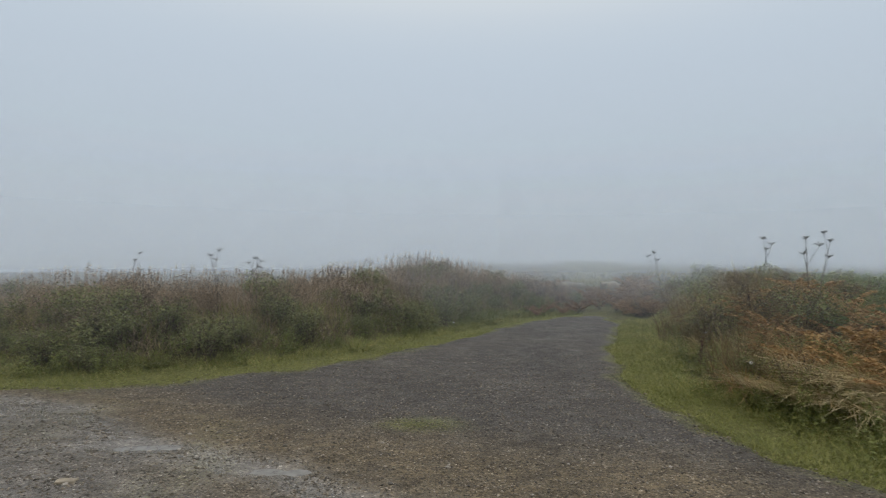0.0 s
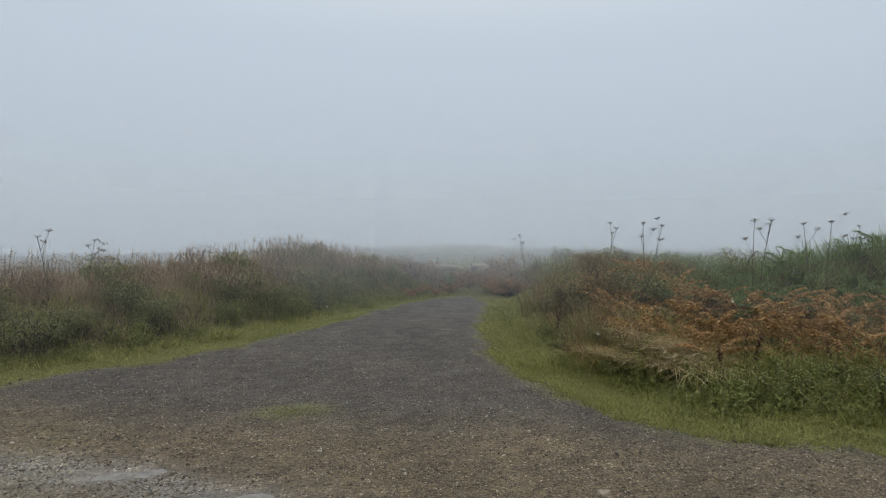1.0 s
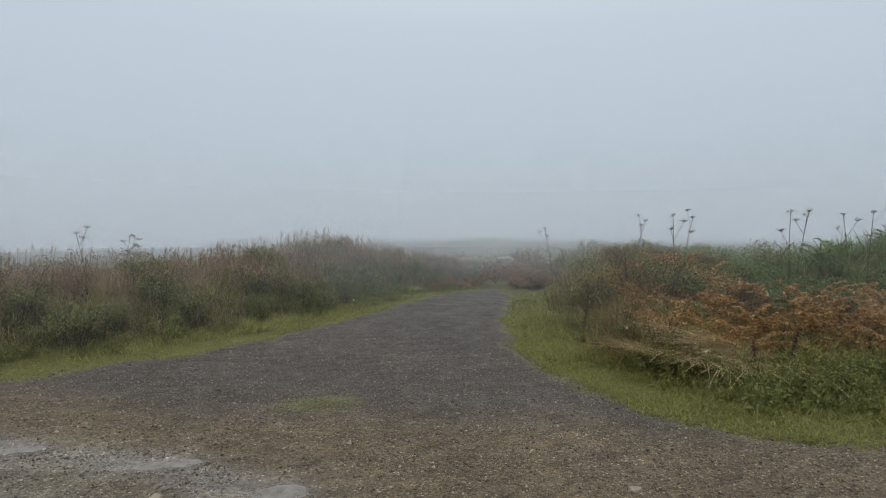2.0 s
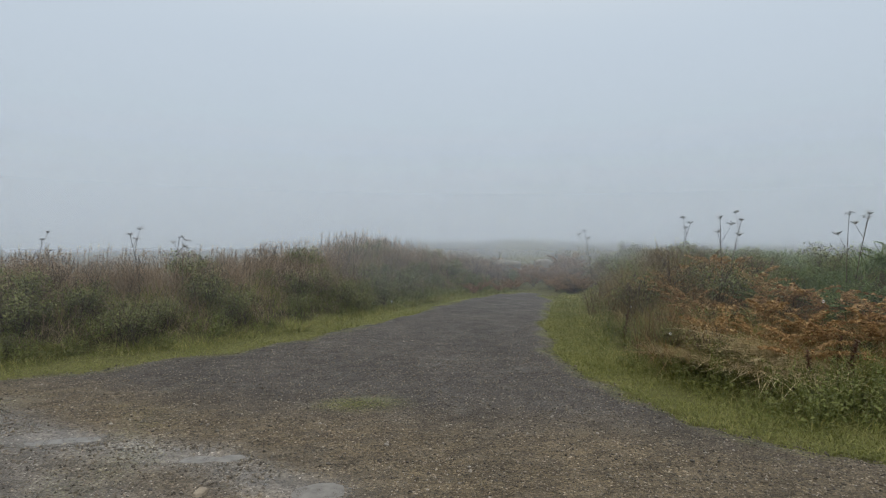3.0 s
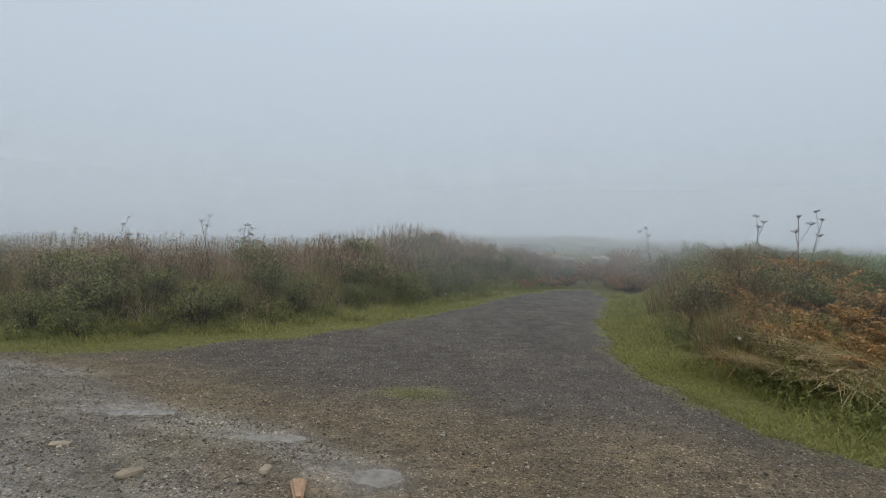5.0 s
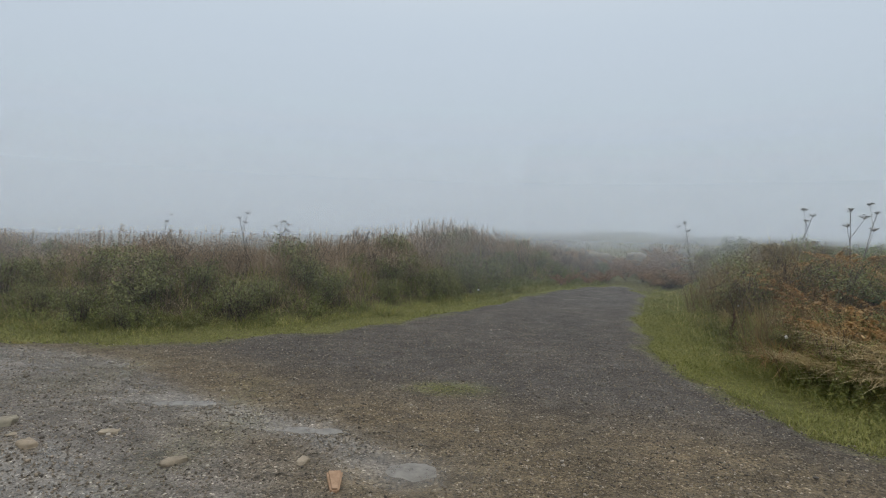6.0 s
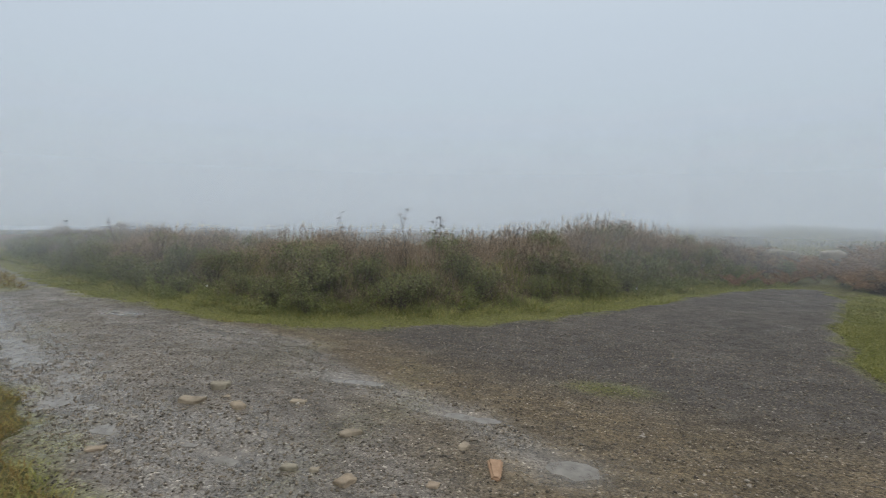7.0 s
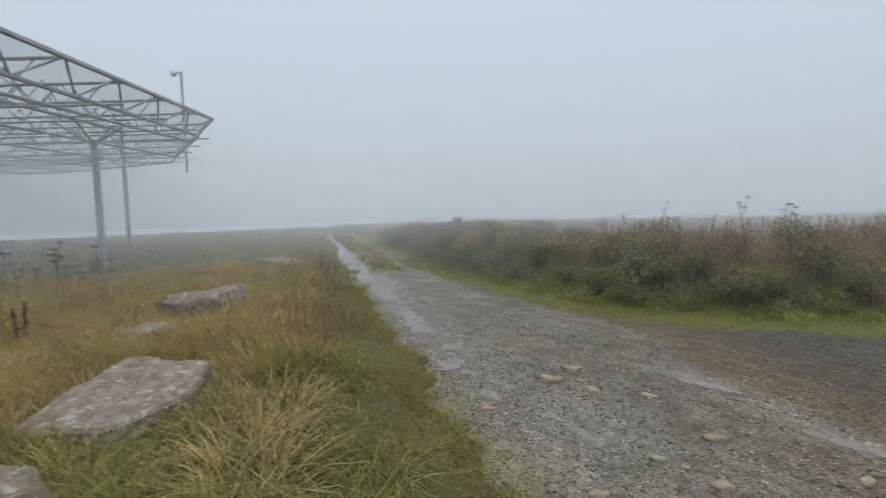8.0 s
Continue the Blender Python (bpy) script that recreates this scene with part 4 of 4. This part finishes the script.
    field = [(-12.6, -0.5, 1.18), (-10.75, -0.04, 1.21), (-10.53, 0.18, 0.97), (-10.96, 0.09, 1.09), (-10.61, 0.41, 0.7), (-10.37, 0.63, 0.87), (-10.13, 0.54, 1.13), (-12.10, -0.27, 0.8), (-11.25, -0.50, 0.75), (-10.53, -0.69, 1.08), (-10.88, 0.29, 0.79), (-11.98, -0.15, 0.75), (-12.5, 0.2, 0.8), (-11.6, 0.6, 0.7), (-9.3, 3.9, 0.75), (-11.2, 4.6, 0.8)]
    set_down([umbellifer(90 + k, 1.05) for k in range(3)], field, "dry dark umbellifer stalk standing in long grass", "dry plant", "umbellifers in the field", g, reach=1.05)
    set_down([dock_stalk(95 + k) for k in range(3)], [(4.21, 4.28), (4.52, 4.25), (4.7, 4.5), (3.7, 7.0), (5.4, 4.0), (-8.4, -0.5), (-8.6, -0.45)], "dark red-brown dock stalk gone to seed", "dry plant", "dock stalks", g, (0.85, 1.2))


def white_flower(x, y):
    """A small white daisy head on a thin stem."""
    g = np.random.default_rng(int(100 * x) + 5000)
    z, top = float(ground_z(np.array([x]), np.array([y]))[0]) - 0.03, float(stand(np.array([x]), np.array([y]))[0]) * 0.88
    ob = new("white_flower")
    ob.empty_display_size = 0.05
    ob.location = (x, y, z)
    h = max(0.3, top - z)
    sub("stem", *rods(np.array([[0, 0, 0.0]]), np.array([[0.02, -0.03, h]]), np.array([0.003]), np.array([0.002])), M["nettle"], ob)
    n = 12
    a = np.arange(n) * 2 * math.pi / n
    C = np.stack([0.02 + 0.013 * np.cos(a), np.full(n, -0.035), h + 0.013 * np.sin(a)], 1)
    V, F = leaves(C, np.full(n, 0.02), g, flat=0.3, aspect=0.9)
    tagged(sub("petals", V, F, M["petal"], ob, "white petals"), kind="stuff")
    tagged(ob, "small white flower above the grass", "flower", "white flowers")


plant_all()
for spot in ((4.1, 7.6), (0.4, 10.4), (-6.9, 7.3), (5.6, 5.6), (6.9, 6.3), (3.7, 5.9)):
    white_flower(*spot)



# ---- stones ----
def lump(name, at, size, seed, material, label, category, group="", turn=0.0, flat=0.5, sides=3, sink=0.6, tilt=(0, 0)):
    """A weathered stone: a rounded block with broken corners."""
    g = np.random.default_rng(seed)
    bm = bmesh.new()
    bmesh.ops.create_cube(bm, size=1.0)
    bmesh.ops.subdivide_edges(bm, edges=bm.edges[:], cuts=sides, use_grid_fill=True)
    off = g.uniform(0, 50, 3)
    for v in bm.verts:
        p = v.co.copy()
        r = p.length
        p = p.lerp(p.normalized() * 0.58, flat)
        n = noise.noise_vector(p * 2.3 + Vector(off)) * 0.16 + noise.noise_vector(p * 6 + Vector(off)) * 0.05
        p = p + n
        v.co = Vector((p.x * size[0], p.y * size[1], p.z * size[2]))
    for f in bm.faces:
        f.smooth = True
    ob = part(name, bm, M[material], None)
    ob.matrix_basis = pose(at[0], at[1], at[2] + size[2] * (0.5 - sink), tilt[0], tilt[1], turn)
    return tagged(ob, label, category, group)


def place_stones():
    where = [(-3.42, 3.6, 0.21, 0.17, 0.17, 30), (-3.4, 3.25, 0.29, 0.15, 0.12, 15), (-2.97, 3.28, 0.2, 0.12, 0.12, 150), (-2.59, 3.53, 0.19, 0.1, 0.06, 5), (-1.9, 3.13, 0.22, 0.1, 0.08, 40),
             (-1.63, 2.54, 0.16, 0.12, 0.08, 70), (-2.03, 2.58, 0.14, 0.07, 0.06, 10), (-1.87, 2.6, 0.08, 0.06, 0.05, 20), (-1.1, 3.2, 0.14, 0.09, 0.05, 80),
             (-1.14, 2.66, 0.1, 0.08, 0.05, 0), (0.35, 2.75, 0.14, 0.09, 0.05, 25), (1.75, 2.7, 0.11, 0.08, 0.05, 0),
             (-2.05, 1.95, 0.14, 0.1, 0.08, 20), (-3.34, 2.38, 0.16, 0.09, 0.04, 35), (-3.2, 3.42, 0.09, 0.07, 0.06, 60)]
    for k, (x, y, a, b, c, t) in enumerate(where):
        lump("stone", (x, y, 0), (0.7 * a, 0.7 * b, 0.72 * c), 100 + k, "stone", "pale buff stone half sunk in the gravel", "stone", "stones in the track", t, 0.3, 4, 0.55)
    bm = bmesh.new()
    bmesh.ops.create_cube(bm, size=1.0)
    for v in bm.verts:
        v.co = Vector((v.co.x * (0.05 if v.co.y < 0 else 0.1), v.co.y * 0.21, v.co.z * 0.05))
    bmesh.ops.bevel(bm, geom=bm.edges[:], offset=0.012, segments=2, affect="EDGES")
    ob = part("brick_fragment", bm, M["brick"], None)
    ob.matrix_basis = pose(-0.835, 2.935, 0.006, 4, 3, 13)
    tagged(ob, "broken wedge of orange brick in the gravel", "brick")


def slab(name, at, outline, thick, seed, label, tilt):
    """A flat quarried slab with a broken outline."""
    bm = bmesh.new()
    rim = []
    n = len(outline)
    for k in range(n):
        a, b = Vector(outline[k]), Vector(outline[(k + 1) % n])
        for j in range(6):
            p = a.lerp(b, j / 6)
            w = noise.noise_vector(Vector((p.x * 4 + seed, p.y * 4, 0))) * 0.05
            rim.append((p.x + w.x, p.y + w.y))
    rings = []
    for z, s in ((-thick, 0.94), (-thick * 0.5, 1.0), (-0.03, 1.0), (0.0, 0.96), (0.012, 0.75), (0.015, 0.5), (0.015, 0.25)):
        rings.append([bm.verts.new((x * s, y * s, z + noise.noise(Vector((x * s * 3 + seed, y * s * 3, z * 5))) * 0.022)) for x, y in rim])
    m = len(rim)
    for lo, hi in zip(rings[:-1], rings[1:]):
        for k in range(m):
            bm.faces.new((lo[k], lo[(k + 1) % m], hi[(k + 1) % m], hi[k]))
    mid = bm.verts.new((0, 0, 0.015))
    for k in range(m):
        bm.faces.new((rings[-1][k], rings[-1][(k + 1) % m], mid))
    for f in bm.faces:
        f.smooth = f.normal.z > 0.6
    ob = part(name, bm, M["slab"], None)
    ob.matrix_basis = pose(*at, *tilt)
    return tagged(ob, label, "boulder", "boulders in the grass")


place_stones()
slab("stone_slab", (-5.2, 0.17, 0.24), [(0.72, -0.25), (0.5, 0.35), (-0.25, 0.7), (-0.95, 0.15), (-0.3, -0.42), (0.3, -0.75)], 0.42, 3, "large flat lichened granite slab lying in long grass", (2, 1, 0))
slab("stone_slab", (-13.9, 5.1, 0.26), [(0.6, -0.45), (0.65, 0.35), (-0.4, 0.55), (-0.7, -0.3)], 0.5, 14, "pale granite slab beside the track", (0, 4, 20))
lump("boulder", (-8.9, 1.75, 0.05), (1.25, 0.7, 0.62), 307, "slab", "tilted grey granite boulder sunk in pale grass", "boulder", "boulders in the grass", 40, 0.3, 7, 0.45, (4, -8))
lump("boulder", (-4.05, -0.72, 0), (0.72, 0.62, 0.36), 301, "slab", "rounded boulder with white and black lichen in grass", "boulder", "boulders in the grass", 20, 0.7, 6, 0.35)
lump("boulder", (-7.5, 0.75, 0.04), (0.5, 0.34, 0.32), 302, "slab", "small grey boulder half hidden in grass", "boulder", "boulders in the grass", 35, 0.7, 5, 0.3)
lump("pale_rock", (4.77, 17.47, 0.3), (1.15, 0.5, 0.62), 311, "stone", "pale block of stone among dead bracken", "boulder", "blocks closing the fork", 12, 0.3, 5, 0.3)
lump("pale_rock", (6.39, 17.94, 0.3), (0.6, 0.45, 0.6), 312, "stone", "pale block of stone among dead bracken", "boulder", "blocks closing the fork", 12, 0.3, 5, 0.3)


def build_water():
    """Shallow water standing in the hollows of the road."""
    def sheet(outline, z, label):
        bm = bmesh.new()
        bm.faces.new([bm.verts.new((x, y, z)) for x, y in outline])
        tagged(part("puddle", bm, M["water"], None), label, "puddle", "puddles", "structure")
    for px, py, rx, ry in PUDDLES:
        level = float(road_z(np.array([px]), np.array([py]))[0]) + 0.0055
        wob = [1.5 + 0.55 * noise.noise(Vector((px * 7, py * 5, k * 0.55))) for k in range(24)]
        ring = [(px + wob[k] * rx * math.cos(k * math.pi / 12), py + wob[k] * ry * math.sin(k * math.pi / 12)) for k in range(24)]
        sheet(ring, level, "shallow grey puddle lying in the gravel")
    p = np.array(RUT[:-1], float)
    t = np.zeros_like(p)
    t[1:-1] = p[2:] - p[:-2]
    t[0], t[-1] = p[1] - p[0], p[-1] - p[-2]
    wide = np.full(len(p), 0.24)
    wide[-1], wide[-2] = 0.02, 0.12
    n = np.stack([-t[:, 1], t[:, 0]], 1) / np.linalg.norm(t, axis=1, keepdims=True) * wide[:, None]
    sheet([tuple(q) for q in p + n] + [tuple(q) for q in (p - n)[::-1]], -0.0205, "wet rut holding shallow rain water")


build_water()


def build_gravel():
    g = np.random.default_rng(3)
    n = 105000
    x, y = g.uniform(-13, 4.6, n), 1.0 + 8.0 * g.beta(1.1, 1.9, n)
    ok = (off_road(x, y) < -0.03) & (g.uniform(0, 1, n) < 1.1 - smooth01(-x, 3, 13))
    for px, py, rx, ry in PUDDLES:
        ok &= ((x - px) / rx) ** 2 + ((y - py) / ry) ** 2 > g.uniform(0.6, 2.6, n)
    x, y = x[ok], y[ok]
    n = len(x)
    r = 0.005 + 0.019 * g.beta(1.0, 6, n)
    base = np.array([[1, 0, 0], [-0.5, 0.87, 0], [-0.5, -0.87, 0], [0.1, 0.1, 0.75], [0, 0, -0.7]])
    V = base[None] * (1 + g.uniform(-0.35, 0.35, (n, 5, 3)))
    a = g.uniform(0, 6.28, n)
    c, s = np.cos(a)[:, None], np.sin(a)[:, None]
    V = np.stack([V[..., 0] * c - V[..., 1] * s, V[..., 0] * s + V[..., 1] * c, V[..., 2]], -1) * r[:, None, None]
    V = V + np.stack([x, y, road_z(x, y) + 0.2 * r], 1)[:, None]
    T = np.array([[0, 1, 3], [1, 2, 3], [2, 0, 3], [1, 0, 4], [2, 1, 4], [0, 2, 4]])
    F = (np.arange(n)[:, None, None] * 5 + T).reshape(-1, 3)
    tagged(new("gravel", mesh_from("gravel", V, F, M["gravel"])), "loose grey and brown gravel chips on the track", "gravel", kind="stuff")


build_gravel()


# ---- the lattice platform ----
def tube(bm, a, b, r, sides=6):
    a, b = Vector(a), Vector(b)
    d = b - a
    if d.length < 1e-4:
        return
    q = d.to_track_quat("Z", "Y").to_matrix().to_4x4()
    bmesh.ops.create_cone(bm, cap_ends=True, segments=sides, radius1=r, radius2=r, depth=d.length, matrix=Matrix.Translation((a + b) / 2) @ q)


def ramp_bsdf(nt):
    b = nt.nodes.new("ShaderNodeBsdfPrincipled")
    nt.links.new(ramp_node(nt, [(0.3, (0.2, 0.21, 0.22)), (0.7, (0.3, 0.31, 0.32))], noise_node(nt, 2, 3)), b.inputs["Base Color"])
    b.inputs["Roughness"].default_value = 0.7
    return b.outputs[0]


M["mesh"] = clear_mix("wire_mesh", lambda nt: math_node(nt, "ADD", 0.32, 0.0), lambda nt: ramp_bsdf(nt))


def build_platform():
    cx, cy, R, low, high, N = -26.0, -13.85, 20.15, 4.1, 4.65, 12
    away = radians(50.0)
    ahead, side = Vector((-math.sin(away), math.cos(away), 0)), Vector((math.cos(away), math.sin(away), 0))
    root = new("lattice_platform")
    root.empty_display_size = 0.5
    root.location = (cx, cy, -0.9)
    tagged(root, "raised round steel lattice platform with mesh deck on posts", "antenna platform")

    def spot(r, k, z):
        v = side * (r * math.cos(k)) + ahead * (r * math.sin(k))
        return Vector((v.x, v.y, z + 0.9))

    step = 2 * math.pi / N
    for k in range(N):
        a, b = (k + 0.583) * step, (k + 1.583) * step
        for name, z, r, inset in (("top_chord", high, 0.06, 0.0), ("bottom_chord", low, 0.05, 0.45), ("inner_chord", low + 0.1, 0.045, 2.6)):
            bm = bmesh.new()
            tube(bm, spot(R - inset, a, z), spot(R - inset, b, z), r)
            part(name, bm, M["steel"], root)
        bm = bmesh.new()
        for j in range(10):
            p, q = spot(R - 2.6, a, low + 0.1).lerp(spot(R - 2.6, b, low + 0.1), j / 10), spot(R - 2.6, a, low + 0.1).lerp(spot(R - 2.6, b, low + 0.1), (j + 1) / 10)
            m = spot(R - 2.6, a, high).lerp(spot(R - 2.6, b, high), (j + 0.5) / 10)
            tube(bm, p, m, 0.02, 4)
            tube(bm, m, q, 0.02, 4)
        part("inner_bracing", bm, M["steel"], root)
        bm = bmesh.new()
        n = 6
        up = [spot(R, a, high).lerp(spot(R, b, high), j / n) for j in range(n + 1)]
        dn = [spot(R - 0.45, a, low).lerp(spot(R - 0.45, b, low), (j + 0.5) / n) for j in range(n)]
        for j in range(n):
            tube(bm, up[j], dn[j], 0.028, 5)
            tube(bm, dn[j], up[j + 1], 0.028, 5)
        part("edge_bracing", bm, M["steel"], root)
    def reach(u):
        """Where a line parallel to side, u metres ahead of the middle, meets the rim."""
        rim = [(R * math.cos((k + 0.583) * step), R * math.sin((k + 0.583) * step)) for k in range(N)]
        found = []
        for k in range(N):
            (ax, ay), (bx, by) = rim[k], rim[(k + 1) % N]
            if (ay > u) != (by > u):
                found.append(ax + (bx - ax) * (u - ay) / (by - ay))
        return (min(found), max(found)) if len(found) > 1 else (0.0, 0.0)

    lines = np.arange(-18.5, 19, 1.95)
    for u in lines:
        ends = reach(u)
        for name, z, r in (("deck_beam", high - 0.03, 0.04), ("lower_beam", low + 0.03, 0.03)):
            bm = bmesh.new()
            tube(bm, side * ends[0] + ahead * u + Vector((0, 0, z + 0.9)), side * ends[1] + ahead * u + Vector((0, 0, z + 0.9)), r, 5)
            part(name, bm, M["pale" if name == "lower_beam" and 8.5 < u < 9.5 else "steel"], root)
        bm = bmesh.new()
        for j in range(math.ceil(ends[0]), math.floor(ends[1])):
            p, m, q = side * j + ahead * u, side * (j + 0.5) + ahead * u, side * (j + 1) + ahead * u
            tube(bm, p + Vector((0, 0, high + 0.87)), m + Vector((0, 0, low + 0.93)), 0.018, 4)
            tube(bm, m + Vector((0, 0, low + 0.93)), q + Vector((0, 0, high + 0.87)), 0.018, 4)
        part("web_bracing", bm, M["steel"], root)
    for u in np.arange(-18, 18.1, 3.0):
        half = math.sqrt(max(R * R * 0.92 - u * u, 0)) * 0.97
        bm = bmesh.new()
        tube(bm, ahead * -half + side * u + Vector((0, 0, low + 0.86)), ahead * half + side * u + Vector((0, 0, low + 0.86)), 0.045, 5)
        part("cross_beam", bm, M["steel"], root)
        bm = bmesh.new()
        for j in range(math.ceil(-half), math.floor(half)):
            p, m, q = ahead * j + side * u, ahead * (j + 0.5) + side * u, ahead * (j + 1) + side * u
            tube(bm, p + Vector((0, 0, low + 0.86)), m + Vector((0, 0, high + 0.84)), 0.018, 4)
            tube(bm, m + Vector((0, 0, high + 0.84)), q + Vector((0, 0, low + 0.86)), 0.018, 4)
        part("cross_bracing", bm, M["steel"], root)
    bm = bmesh.new()
    rim = [bm.verts.new(spot(R - 0.05, (k + 0.583) * step, high + 0.03)) for k in range(N)]
    bm.faces.new(rim)
    part("mesh_deck", bm, M["mesh"], root, "fine wire mesh stretched over the frame")
    for k in (0, 1, 4, 5, 8, 9):
        a = radians(12.9 + 30 * k)
        far = 17.3 if k == 1 else 17.2
        base, top = spot(far, a, -1.2), spot(far, a, low - 0.35)
        bm = bmesh.new()
        tube(bm, base, top, 0.095, 12)
        post = part("post", bm, M["steel"], root)
        for j in range(4):
            b = radians(45 + 90 * j) + a
            bm = bmesh.new()
            tube(bm, top - Vector((0, 0, 0.12)), top + Vector((math.cos(b) * 1.0, math.sin(b) * 1.0, 0.5)), 0.035)
            part("strut", bm, M["steel"], post)
    k = radians(42.5)
    p = spot(R - 0.28, k, 0)
    bm = bmesh.new()
    tube(bm, p + Vector((0, 0, 3.5)), p + Vector((0, 0, 8.15)), 0.065, 10)
    mast = part("mast", bm, M["steel"], root, "upright aerial mast clamped to the rim")
    bm = bmesh.new()
    tube(bm, p + Vector((0, 0, 8.1)) - side * 0.02, p + Vector((0, 0, 8.1)) - side * 0.4, 0.04, 8)
    part("arm", bm, M["steel"], mast)
    bm = bmesh.new()
    bmesh.ops.create_uvsphere(bm, u_segments=14, v_segments=8, radius=0.17)
    for v in bm.verts:
        v.co = v.co + p - side * 0.34 + Vector((0, 0, 8.1))
    for f in bm.faces:
        f.smooth = True
    part("aerial", bm, M["pale"], mast, "small pale aerial housing")
    for z in (4.25, 4.75):
        bm = bmesh.new()
        tube(bm, p + Vector((0, 0, z + 0.9)), spot(R - 0.8, k, z), 0.035)
        part("clamp", bm, M["steel"], mast)


build_platform()


def lay_pebbles():
    """Single pebbles lying loose on the track."""
    g = np.random.default_rng(17)
    shapes = []
    for k in range(6):
        bm = bmesh.new()
        bmesh.ops.create_icosphere(bm, subdivisions=1, radius=1.0)
        for v in bm.verts:
            v.co = Vector((v.co.x * g.uniform(0.8, 1.2), v.co.y * g.uniform(0.6, 0.95), v.co.z * g.uniform(0.4, 0.65)))
        me = bpy.data.meshes.new("pebble")
        bm.to_mesh(me)
        bm.free()
        me.materials.append(M["pebble"])
        shapes.append(me)
    x, y = g.uniform(-4.2, 3.2, 900), 1.7 + 3.6 * g.beta(1.2, 1.9, 900)
    ok = off_road(x, y) < -0.15
    x, y = x[ok][:280], y[ok][:280]
    z = road_z(x, y)
    for k in range(len(x)):
        r = 0.009 + 0.02 * g.beta(1.1, 4)
        ob = new("pebble", shapes[k % 6])
        ob.matrix_basis = pose(x[k], y[k], z[k] + 0.2 * r, g.normal(0, 12), g.normal(0, 12), g.uniform(0, 360)) @ Matrix.Diagonal((r, r, r, 1))
        ob.parent = road


lay_pebbles()
